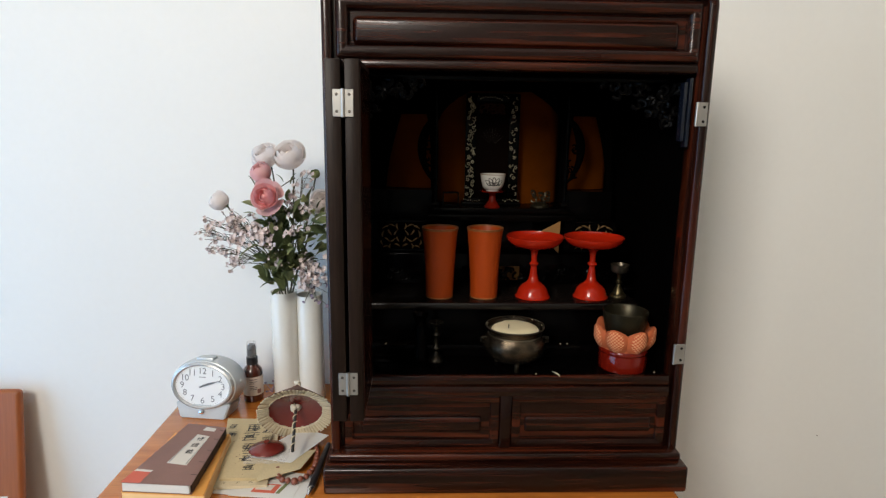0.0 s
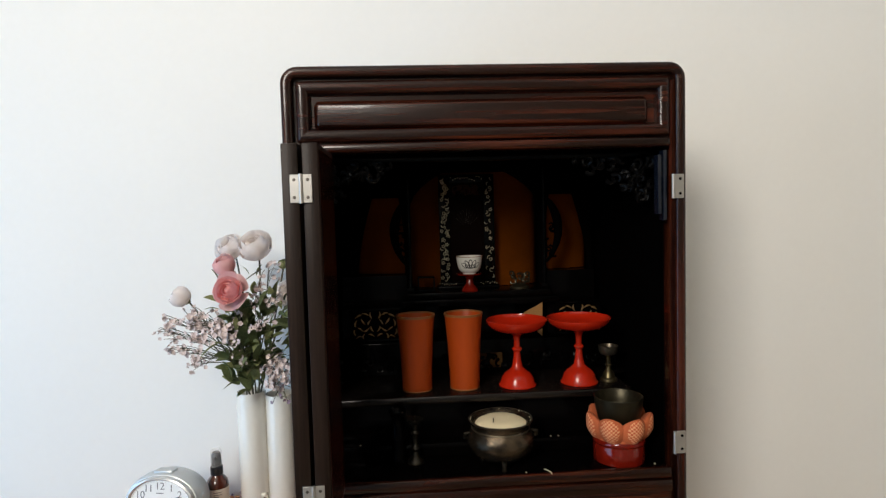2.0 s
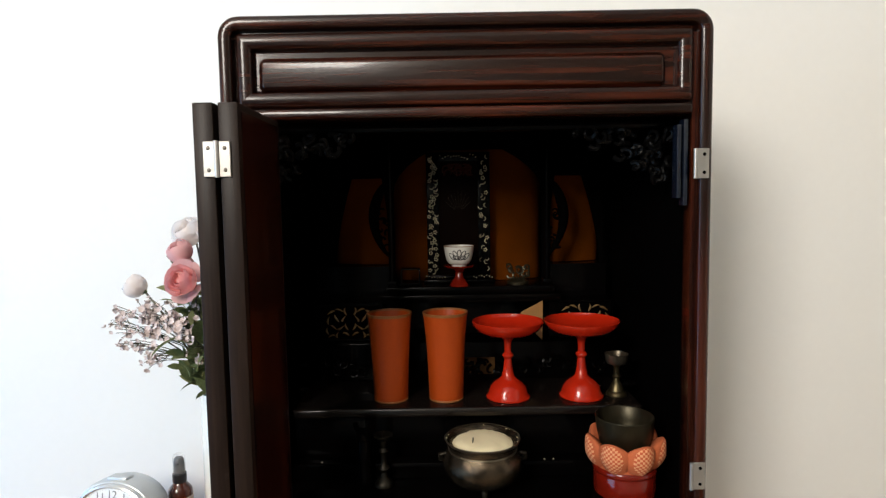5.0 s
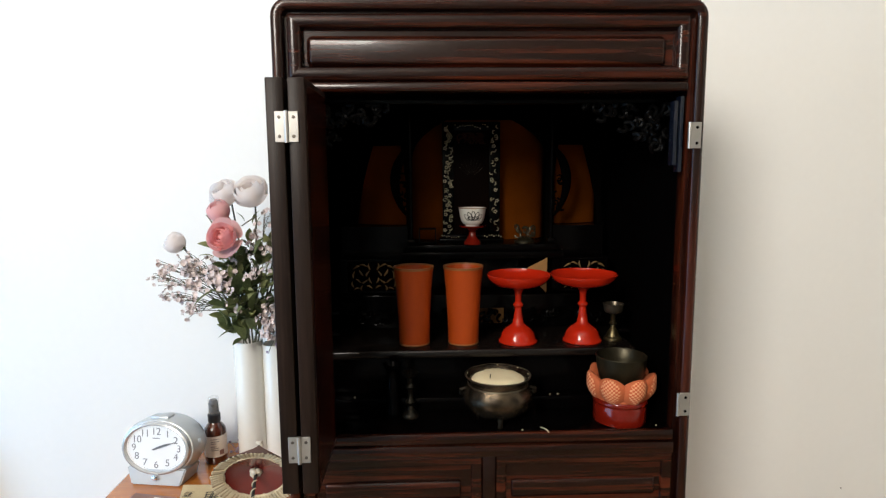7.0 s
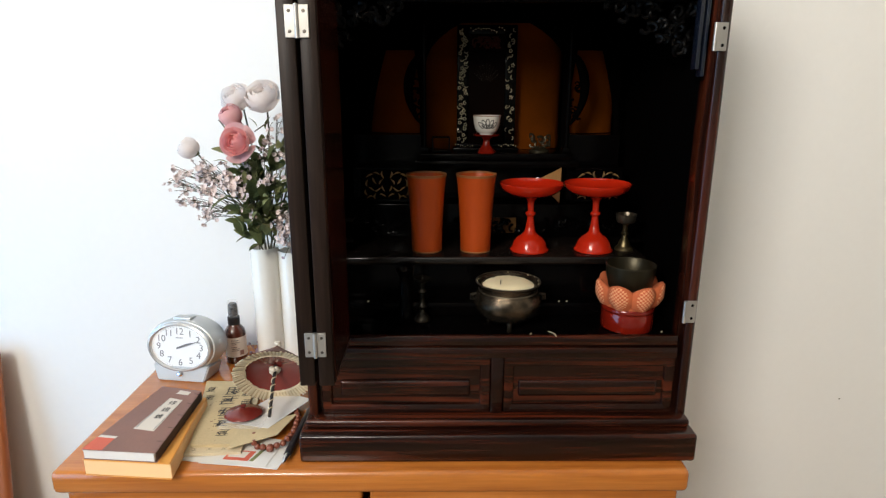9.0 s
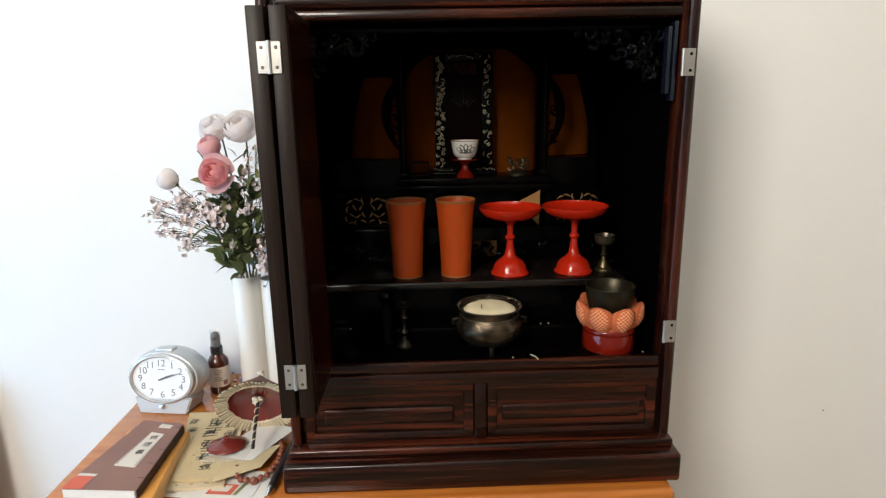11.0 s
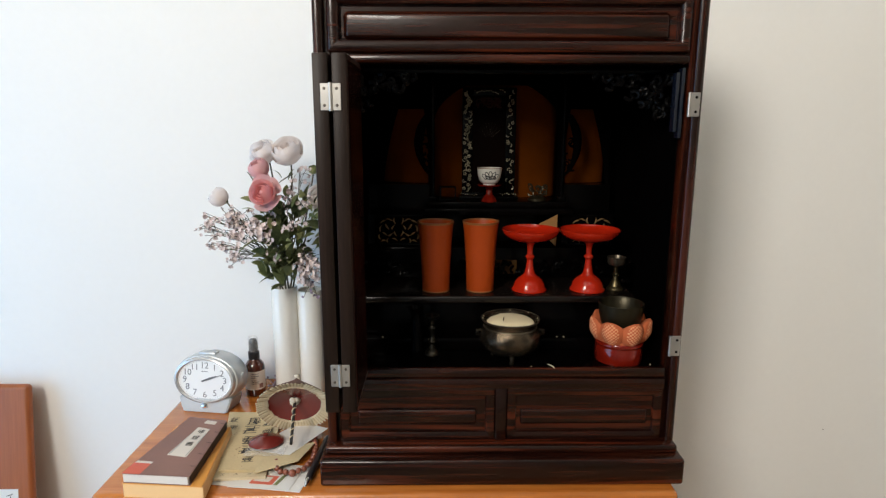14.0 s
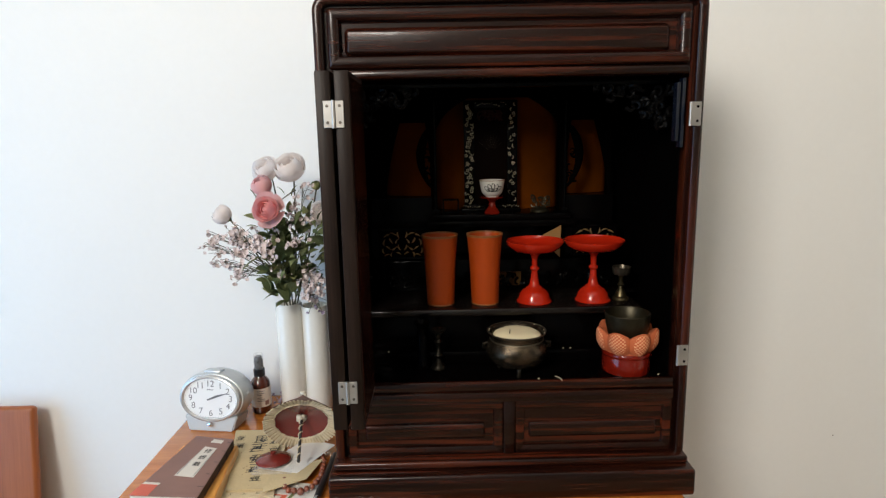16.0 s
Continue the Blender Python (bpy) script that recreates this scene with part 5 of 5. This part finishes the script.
def parasol():
    axis = Vector((0.11, -0.89, -0.44)).normalized()
    c = Vector((-0.2275, 0.855, 0.8700))
    t = thing("paper_parasol", c, "small open paper parasol ornament with straw-coloured ribs", "parasol")
    t.matrix_world = Matrix.Translation(c) @ axis.to_track_quat("Z", "Y").to_matrix().to_4x4()
    R, H = 0.0590, 0.056
    part("canopy", lathed([(R, 0.0), (R * 0.66, -H * 0.36), (R * 0.3, -H * 0.72), (0.004, -H), (0.003, -H - 0.001), (R * 0.3, -H * 0.72 - 0.0014), (R * 0.66, -H * 0.36 - 0.0014), (R + 0.0004, -0.0012)], 60, cap=False), BROWNPAPER, t, "brown oiled paper canopy")
    part("red_lining", lathed([(R * 0.75, -H * 0.105), (R * 0.30, -H * 0.26), (0.004, -H * 0.34)], 48, cap=False), MAROON, t, "dark red lining")
    part("cream_lining", lathed([(R * 0.99, -0.0004), (R * 0.74, -H * 0.115)], 48, cap=False), STRAW_DARK, t, "tan paper edge lining")
    rib = boxed(R * 0.71, R * 1.04, -0.0014, 0.0014, -0.0008, 0.0008, r=0.0003, seg=1)
    first = None
    tilt = math.degrees(math.atan2(H * 0.14, R * 0.36))
    rng = random.Random(5)
    for k in range(64):
        if first is None:
            first = part("rib", rib, STRAW, t)
            o = first
        else:
            o = new("rib", first.data)
            o.parent = t
        o.matrix_local = pose(0, 0, 0, 0, 0, 360 * k / 64 + rng.uniform(-1, 1)) @ Matrix.Translation((R * 0.60, 0, -H * 0.145)) @ pose(0, 0, 0, 0, -tilt + rng.uniform(-2, 2), 0) @ Matrix.Translation((-R * 0.60 + rng.uniform(-0.001, 0.0015), 0, 0))
    part("inner_ring", lathed([(R * 0.72, -H * 0.105), (R * 0.74, -H * 0.065), (R * 0.76, -H * 0.100)], 48, cap=False), STRAW, t)
    h = part("handle", tube(bmesh.new(), [(0, 0, -H * 1.05), (0, 0, 0.068)], 0.0024, 10), INK, t, "black handle wound with pale string")
    bm = bmesh.new()
    tube(bm, [(0.0029 * math.cos(a), 0.0029 * math.sin(a), -0.026 + 0.092 * a / 44) for a in (0.35 * i for i in range(126))], 0.0009, 5)
    part("wound_string", bm, STRAW, h)
    bm = bmesh.new()
    for k in range(7):
        a = k * 0.9
        bmesh.ops.create_icosphere(bm, subdivisions=2, radius=0.0042, matrix=Matrix.Translation((0.005 * math.cos(a), 0.005 * math.sin(a), -H * 0.25 + 0.002 * (k % 3))))
    part("paper_knot", bm, CLOTH_WHITE, t, "crumpled white paper knot")
    bm = bmesh.new()
    for k in range(5):
        a = k * 1.3
        bmesh.ops.create_icosphere(bm, subdivisions=2, radius=0.0034, matrix=Matrix.Translation((0.0028 * math.cos(a), 0.0028 * math.sin(a), -H * 1.07 - 0.0018 * k)))
    part("paper_tip", bm, CLOTH_WHITE, t, "white paper wrapped tip")


parasol()


def prayer_beads():
    t = thing("prayer_beads", (-0.20, 0.79, CT + 0.001), "string of reddish-brown wooden prayer beads on papers", "prayer beads")
    path = [(-0.215, 0.868), (-0.199, 0.856), (-0.188, 0.825), (-0.186, 0.790), (-0.192, 0.764), (-0.205, 0.750), (-0.224, 0.751), (-0.236, 0.764), (-0.240, 0.785), (-0.238, 0.800)]
    pts, step, acc = [], 0.0098, 0.0
    for a, b in zip(path, path[1:]):
        a, b = Vector((*a, 0)), Vector((*b, 0))
        l = (b - a).length
        while acc <= l:
            pts.append(a.lerp(b, acc / l))
            acc += step
        acc -= l
    bead = None
    for k, p in enumerate(pts):
        if bead is None:
            bm = bmesh.new()
            bmesh.ops.create_uvsphere(bm, u_segments=14, v_segments=10, radius=0.0044)
            bead = o = part("bead", bm, BEADWOOD, t)
        else:
            o = new("bead", bead.data)
            o.parent = t
        s = 1.25 if k == len(pts) - 8 else 1.0
        o.location = p - Vector((-0.20, 0.79, 0)) + Vector((0, 0, 0.0058 + 0.0012 * (k % 2)))
        o.scale = (s, s, s)


prayer_beads()


def ballpoint_pen():
    t = thing("ballpoint_pen", (-0.181, 0.76, CT), "black ballpoint pen lying beside the altar plinth", "pen")
    a, b = Vector((-0.1830, 0.7165, CT + 0.0062)), Vector((-0.1750, 0.86, CT + 0.0062))
    d = (b - a).normalized()
    part("barrel", tube(bmesh.new(), [a + d * 0.018, a + d * 0.03, a + d * 0.13, a + d * 0.138], [0.0048, 0.0052, 0.0048, 0.0035], 14), BLACKPLASTIC, t, world=True)
    part("tip", tube(bmesh.new(), [a, a + d * 0.002, a + d * 0.010, a + d * 0.018], [0.0006, 0.0014, 0.0034, 0.0044], 14), CHROME, t, "chrome tip", world=True)


ballpoint_pen()


# ---- flowers ----
def cylinder_vase(x, y, h):
    t = thing("vase", (x, y, CT), "tall plain white cylindrical ceramic vase on the chest", "vase", "white vases behind the altar door")
    part("body", lathed([(0.0225, 0), (0.0238, 0.0015), (0.0240, 0.01), (0.0240, h - 0.003), (0.0232, h), (0.0215, h - 0.001), (0.0212, 0.01), (0, 0.008)], 44), VASEWHITE, t)


cylinder_vase(-0.2810, 1.035, 0.212)
cylinder_vase(-0.2350, 1.040, 0.205)


def shell_petal(radius, reach, half, flare, seed):
    """One petal as a patch of a bowl: rooted at the bottom, reaching up to the angle reach, with a loose wavy rim."""
    bm, n, m, g = bmesh.new(), 7, 8, []
    for i in range(n + 1):
        v = i / n
        row = []
        for j in range(m + 1):
            u = j / m * 2 - 1
            phi = radians(reach) * (0.10 + 0.90 * v) * (1 - 0.13 * u * u * v)
            az = half * u * (0.35 + 0.65 * math.sin(math.pi * min(1, 0.12 + 0.62 * v)) ** 0.8)
            wave = 0.045 * v * v * noise.noise(Vector((3 * u, 2 * v, seed * 7.3)))
            r = radius * (1 + flare * v ** 3 + wave)
            row.append(bm.verts.new((r * math.sin(phi) * math.cos(az), r * math.sin(phi) * math.sin(az), -r * math.cos(phi))))
        g.append(row)
    for i in range(n):
        for j in range(m):
            bm.faces.new((g[i][j], g[i][j + 1], g[i + 1][j + 1], g[i + 1][j]))
    return bm


# rings of petals from the heart outward: radius, reach, count, half width, flare
ROSE = ((0.24, 152, 2, 1.50, 0.00), (0.40, 142, 3, 1.25, 0.03), (0.56, 132, 4, 1.05, 0.06), (0.73, 120, 5, 0.92, 0.10), (0.90, 104, 5, 0.86, 0.16))
ROSE_SKIRT = (1.06, 78, 5, 0.72, 0.34)
PEONY = ((0.36, 150, 3, 1.30, 0.02), (0.56, 146, 4, 1.10, 0.04), (0.76, 138, 5, 0.95, 0.06), (0.92, 122, 6, 0.82, 0.08), (1.03, 98, 6, 0.74, 0.16))
BUD = ((0.62, 165, 3, 1.35, 0.0), (0.84, 158, 4, 1.10, 0.0), (1.0, 138, 4, 1.00, 0.01))
PETALS = {}


def bloom(bouquet, name, at, r, facing, mat, label, rings):
    """A round flower: nested rings of overlapping bowl-shaped petals round a small heart."""
    rot = Vector(facing).to_track_quat("Z", "Y").to_matrix().to_4x4()
    bm = bmesh.new()
    bmesh.ops.create_icosphere(bm, subdivisions=2, radius=r * (0.20 if rings is not BUD else 0.5))
    head = part(name, bm, mat, bouquet, label)
    head.matrix_local = Matrix.Translation(Vector(at) - ORG[bouquet]) @ rot
    rng = random.Random(int(abs(at[0] * 1e4)))
    layers = [(ring, mat) for ring in rings] + ([(ROSE_SKIRT, PALEPINK)] if rings is ROSE else [])
    for ri, ((radius, reach, count, half, flare), pm) in enumerate(layers):
        for k in range(count):
            key = (radius, reach, count, pm.name, k % 2)
            if key not in PETALS:
                b2 = shell_petal(radius, reach, half, flare, ri + 5 * (k % 2))
                me = bpy.data.meshes.new("petal")
                b2.to_mesh(me)
                b2.free()
                me.materials.append(pm)
                me.shade_smooth()
                PETALS[key] = me
            o = new("petal", PETALS[key])
            o.parent = head
            q = r * rng.uniform(0.95, 1.05)
            o.matrix_local = pose(0, 0, -0.08 * r * ri / len(layers), rng.uniform(-5, 5), rng.uniform(-5, 5), 360 * k / count + ri * 37 + rng.uniform(-9, 9)) @ Matrix.Diagonal((q, q, q, 1))
    if rings is not ROSE:
        cal = lathed([(0.0010, -r * 1.18), (r * 0.20, -r * 1.08), (r * 0.42, -r * 0.96), (r * 0.30, -r * 0.90)], 12)
        part("calyx", cal, LEAF, head, "green calyx")
    return head


def leaf_mesh():
    bm = bmesh.new()
    n, rows = 7, []
    for i in range(n + 1):
        v = i / n
        w = 0.20 * math.sin(math.pi * min(1, v * 0.97 + 0.03)) ** 0.8 + 0.004
        z = 0.18 * math.sin(v * 2.2) - 0.12 * v
        rows.append([bm.verts.new((v, u * w, z + 0.25 * w * abs(u))) for u in (-1, 0, 1)])
    for p, q in zip(rows, rows[1:]):
        for j in (0, 1):
            bm.faces.new((p[j], p[j + 1], q[j + 1], q[j]))
    bmesh.ops.solidify(bm, geom=bm.faces[:], thickness=0.012)
    me = bpy.data.meshes.new("leaf")
    bm.to_mesh(me)
    bm.free()
    me.materials.append(LEAF)
    me.shade_smooth()
    return me


def bouquet():
    o = Vector((-0.275, 1.02, 1.02))  # vase mouth
    t = thing("bouquet", o, "artificial bouquet of pink and white blooms with small sprays", "bouquet")
    root = Vector((-0.279, 1.03, 1.03))
    rng = random.Random(17)
    blooms = [("rose", (-0.2770, 0.918, 1.2110), 0.0212, (-0.25, -1, 0.30), PINKROSE, "open coral pink bloom", ROSE),
              ("rose", (-0.2480, 0.970, 1.2760), 0.0243, (-0.15, -0.75, 0.75), WHITEPETAL, "open blush white bloom", PEONY),
              ("rose", (-0.2890, 0.974, 1.2740), 0.0210, (-0.3, -0.7, 0.6), WHITEPETAL, "blush white bloom", PEONY),
              ("rose", (-0.2910, 0.953, 1.2475), 0.0165, (-0.3, -0.6, 0.7), PALEPINK, "pale pink bud", BUD),
              ("rose", (-0.2870, 0.955, 1.2290), 0.0135, (-0.5, -0.7, 0.3), PALEPINK, "pale pink bud", BUD),
              ("rose", (-0.3730, 0.985, 1.1960), 0.0165, (-0.75, -0.35, 0.55), WHITEPETAL, "closed blush white bud", BUD),
              ("rose", (-0.2000, 0.990, 1.1950), 0.0200, (0.3, -0.8, 0.4), WHITEPETAL, "blush white bloom", PEONY),
              ("rose", (-0.2110, 1.000, 1.2420), 0.0080, (0.0, -0.3, 0.9), LEAF, "small green bud", BUD)]
    for name, at, r, facing, mat, label, rings in blooms:
        bloom(t, name, at, r, facing, mat, label, rings)
        a = root + Vector((rng.uniform(-0.008, 0.012), rng.uniform(-0.008, 0.008), -0.03))
        tip = Vector(at) - Vector(facing).normalized() * r * 0.95
        part("stem", tube(bmesh.new(), curve_pts(a, tip, (0.004, -0.004, 0.010)), 0.0015, 6), STEM, t, world=True)
    for a, b in (((-0.3010, 0.965, 1.212), (-0.3120, 0.960, 1.240)), ((-0.240, 0.975, 1.236), (-0.262, 0.968, 1.222)), ((-0.283, 1.00, 1.06), (-0.318, 0.965, 1.118)), ((-0.276, 1.00, 1.065), (-0.306, 0.955, 1.135))):
        part("twig", tube(bmesh.new(), curve_pts(a, b, (0.002, 0, 0.002), 4), [0.0013, 0.0012, 0.0011, 0.0010, 0.0008], 6), STEM, t, world=True)
    leaf = leaf_mesh()

    def put_leaf(c, d, l, roll, wide=1.0):
        ob = new("leaf", leaf)
        ob.parent = t
        ob.matrix_local = Matrix.Translation(Vector(c) - o) @ Vector(d).normalized().to_track_quat("X", "Z").to_matrix().to_4x4() @ pose(0, 0, 0, roll) @ Matrix.Diagonal((l, l * wide, l, 1))

    # a dense heart of leaves over the vase mouths
    for k in range(120):
        f = rng.random()
        c = Vector((-0.262 + rng.gauss(0, 0.020) * (0.55 + 0.7 * f), 0.985 + rng.gauss(0, 0.018), 1.045 + 0.135 * f))
        d = Vector((c.x + 0.262 + rng.gauss(0, 0.03), rng.gauss(-0.03, 0.03), 0.035 + rng.gauss(0, 0.025)))
        l = rng.uniform(0.020, 0.040)
        if (c + d.normalized() * l).x < -0.312:
            c.x, d.x = c.x + 0.035, abs(d.x) * 0.5
        put_leaf(c, d, l, rng.uniform(-60, 60), rng.uniform(0.85, 1.3))
    for k in range(70):
        c = Vector((rng.uniform(-0.288, -0.198), rng.uniform(0.935, 0.970), rng.uniform(1.075, 1.205)))
        if c.x < -0.262 and c.z > 1.185:
            c.z -= 0.04
        d = Vector((c.x + 0.255 + rng.gauss(0, 0.03), rng.gauss(-0.025, 0.02), 0.028 + rng.gauss(0, 0.03)))
        put_leaf(c, d, rng.uniform(0.018, 0.032), rng.uniform(-60, 60), rng.uniform(0.9, 1.4))
    # large leaves that stand out of it
    for c, d, l in (((-0.292, 0.955, 1.186), (-0.75, -0.2, 0.28), 0.034), ((-0.300, 0.950, 1.178), (-0.9, -0.2, 0.05), 0.022), ((-0.298, 0.955, 1.128), (-0.62, -0.35, -0.52), 0.046), ((-0.296, 0.960, 1.120), (-0.95, -0.2, 0.12), 0.024), ((-0.228, 0.950, 1.140), (-0.80, -0.3, -0.38), 0.040),
                    ((-0.258, 0.960, 1.055), (0.30, -0.2, 0.90), 0.048), ((-0.270, 0.985, 1.058), (-0.80, -0.4, -0.26), 0.042), ((-0.268, 0.975, 1.040), (-0.05, -0.4, 0.85), 0.040), ((-0.272, 0.985, 1.042), (-0.55, -0.5, -0.35), 0.022), ((-0.220, 0.975, 1.180), (0.25, -0.2, 0.90), 0.044), ((-0.215, 0.965, 1.160), (0.55, -0.3, 0.35), 0.040),
                    ((-0.232, 0.950, 1.165), (0.15, -0.3, 0.75), 0.036), ((-0.262, 0.945, 1.120), (0.10, -0.4, 0.80), 0.040), ((-0.246, 0.950, 1.095), (0.35, -0.4, 0.70), 0.044), ((-0.205, 0.965, 1.130), (0.70, -0.2, 0.25), 0.035), ((-0.276, 0.955, 1.080), (-0.10, -0.3, 0.90), 0.038), ((-0.250, 0.985, 1.225), (0.5, -0.2, 0.75), 0.024), ((-0.262, 0.985, 1.228), (-0.4, -0.3, 0.5), 0.020)):
        put_leaf(c, d, l, rng.uniform(-35, 35), rng.uniform(1.0, 1.35))

    def blossom(bm, p, size):
        """Five small cupped petals."""
        ax = Vector((rng.gauss(-0.2, 0.5), -0.7 + rng.gauss(0, 0.4), rng.gauss(0.3, 0.5))).normalized()
        e1 = ax.orthogonal().normalized()
        e2 = ax.cross(e1)
        c = bm.verts.new(p - ax * size * 0.35)
        for k in range(5):
            ring = []
            for a, q, h in ((-0.60, 0.92, 0.30), (0.0, 1.02, 0.50 + 0.25 * rng.random()), (0.60, 0.92, 0.30)):
                th = 1.2566 * k + a
                ring.append(bm.verts.new(p + size * (q * (math.cos(th) * e1 + math.sin(th) * e2) + h * ax)))
            bm.faces.new((c, ring[0], ring[1], ring[2]))

    def spray(tip, spread, count, mat, size, label):
        """A branching sprig with many tiny blossoms."""
        sb, bb = bmesh.new(), bmesh.new()
        a = root + Vector((rng.uniform(-0.006, 0.016), rng.uniform(-0.01, 0.01), 0.03))
        main = curve_pts(a, tip, (0.006, -0.006, 0.010), 8)
        tube(sb, main, [0.0010 - 0.0005 * i / 8 for i in range(9)], 5)
        for _ in range(count):
            s = main[rng.randint(5, 8)]
            e = Vector(tip) + Vector((rng.gauss(0, spread), rng.gauss(0, spread * 0.7), rng.gauss(0, spread)))
            tube(sb, curve_pts(s, e, (0, 0, 0.003), 4), 0.0005, 4)
            for _ in range(rng.randint(1, 3)):
                blossom(bb, e + Vector((rng.gauss(0, 0.0028), rng.gauss(0, 0.003), rng.gauss(0, 0.0028))), size * rng.uniform(0.7, 1.2))
        st = part("sprig", sb, STEM, t, world=True)
        bmesh.ops.translate(bb, verts=bb.verts, vec=-o)
        tagged(part("blossoms", bb, mat, st, label), kind="stuff")

    for tip in ((-0.385, 0.970, 1.162), (-0.392, 0.970, 1.145), (-0.380, 0.970, 1.134), (-0.376, 0.970, 1.117), (-0.350, 0.970, 1.088), (-0.356, 0.970, 1.100), (-0.338, 0.965, 1.098)):
        spray(tip, 0.0075, 8, BLOSSOM, 0.0034, "small pinkish white blossoms")
    for tip in ((-0.350, 0.965, 1.160), (-0.340, 0.960, 1.146), (-0.322, 0.955, 1.152), (-0.328, 0.960, 1.165), (-0.310, 0.950, 1.160), (-0.336, 0.960, 1.128), (-0.306, 0.950, 1.140), (-0.290, 0.945, 1.150), (-0.278, 0.945, 1.135)):
        spray(tip, 0.0090, 10, BLOSSOM, 0.0044, "small pinkish white blossoms")
    for tip in ((-0.246, 0.955, 1.195), (-0.232, 0.955, 1.185), (-0.240, 0.960, 1.218), (-0.225, 0.965, 1.235), (-0.252, 0.940, 1.150), (-0.236, 0.938, 1.165), (-0.268, 0.938, 1.118), (-0.222, 0.940, 1.190)):
        spray(tip, 0.0090, 6, BLOSSOM, 0.0036, "small pinkish white blossoms")
    for tip in ((-0.228, 0.950, 1.098), (-0.214, 0.955, 1.090), (-0.224, 0.950, 1.075), (-0.208, 0.955, 1.070), (-0.216, 0.955, 1.058)):
        spray(tip, 0.0085, 12, BLOSSOM, 0.0042, "small dusky pink blossoms")
    spray((-0.207, 0.960, 1.030), 0.009, 9, LILAC, 0.0036, "small dusky lilac blossoms")


bouquet()


def dried_sprig():
    t = thing("dried_sprig", (-0.315, 1.055, CT), "small dried purple sprig lying beside the bottle", "sprig")
    bm = bmesh.new()
    rng = random.Random(9)
    for k in range(9):
        a, b = Vector((0, 0, 0.002)), Vector((rng.uniform(-0.014, 0.014), rng.uniform(-0.01, 0.01), rng.uniform(0.004, 0.034)))
        tube(bm, curve_pts(a, b, (0, 0, 0.002), 3), 0.0005, 4)
        bmesh.ops.create_icosphere(bm, subdivisions=1, radius=0.0026, matrix=Matrix.Translation(b))
    part("twigs", bm, LILAC, t)


dried_sprig()


# ---- leaning board ----
def leaning_board():
    t = thing("wooden_board", (-1.088, 0.95, 0.0), "orange-brown wooden board leaning against the wall", "board", turn=(-8.2, 0, 0))
    part("panel", boxed(-0.34, 0.2845, 0.0, 0.019, 0.0, 0.822, r=0.009, seg=4), PANELWOOD, t)
    s = part("sticker", boxed(0.208, 0.257, -0.0006, -0.0001, 0.50, 0.612), WHITEPAPER, t, "white sticker with handwriting")
    for x, z, w, h, a in ((0.240, 0.600, 0.013, 0.0016, 20), (0.240, 0.592, 0.0016, 0.012, -25), (0.241, 0.580, 0.013, 0.0016, 8), (0.241, 0.573, 0.014, 0.0016, 8), (0.240, 0.566, 0.0016, 0.012, -30), (0.241, 0.556, 0.012, 0.0016, 15), (0.222, 0.588, 0.012, 0.0016, 25), (0.222, 0.580, 0.0016, 0.012, -30), (0.223, 0.572, 0.011, 0.0016, 10), (0.222, 0.562, 0.0016, 0.013, -15)):
        bm = boxed(-w / 2, w / 2, -0.0001, 0.0001, -h / 2, h / 2)
        bmesh.ops.rotate(bm, cent=(0, 0, 0), matrix=Matrix.Rotation(radians(-a), 3, "Y"), verts=bm.verts)
        bmesh.ops.translate(bm, verts=bm.verts, vec=(x, -0.0008, z))
        part("handwritten_bar", bm, INK, s)


leaning_board()


def wall_nail():
    t = thing("nail", (0.818, 1.11, 0.689), "tiny dark nail head in the white wall", "nail")
    bm = lathed([(0.0011, 0.0), (0.0011, 0.0012), (0.0004, 0.0016), (0, 0.0016)], 10)
    bmesh.ops.rotate(bm, cent=(0, 0, 0), matrix=Matrix.Rotation(radians(90), 3, "X"), verts=bm.verts)
    part("head", bm, SCREW, t)


wall_nail()
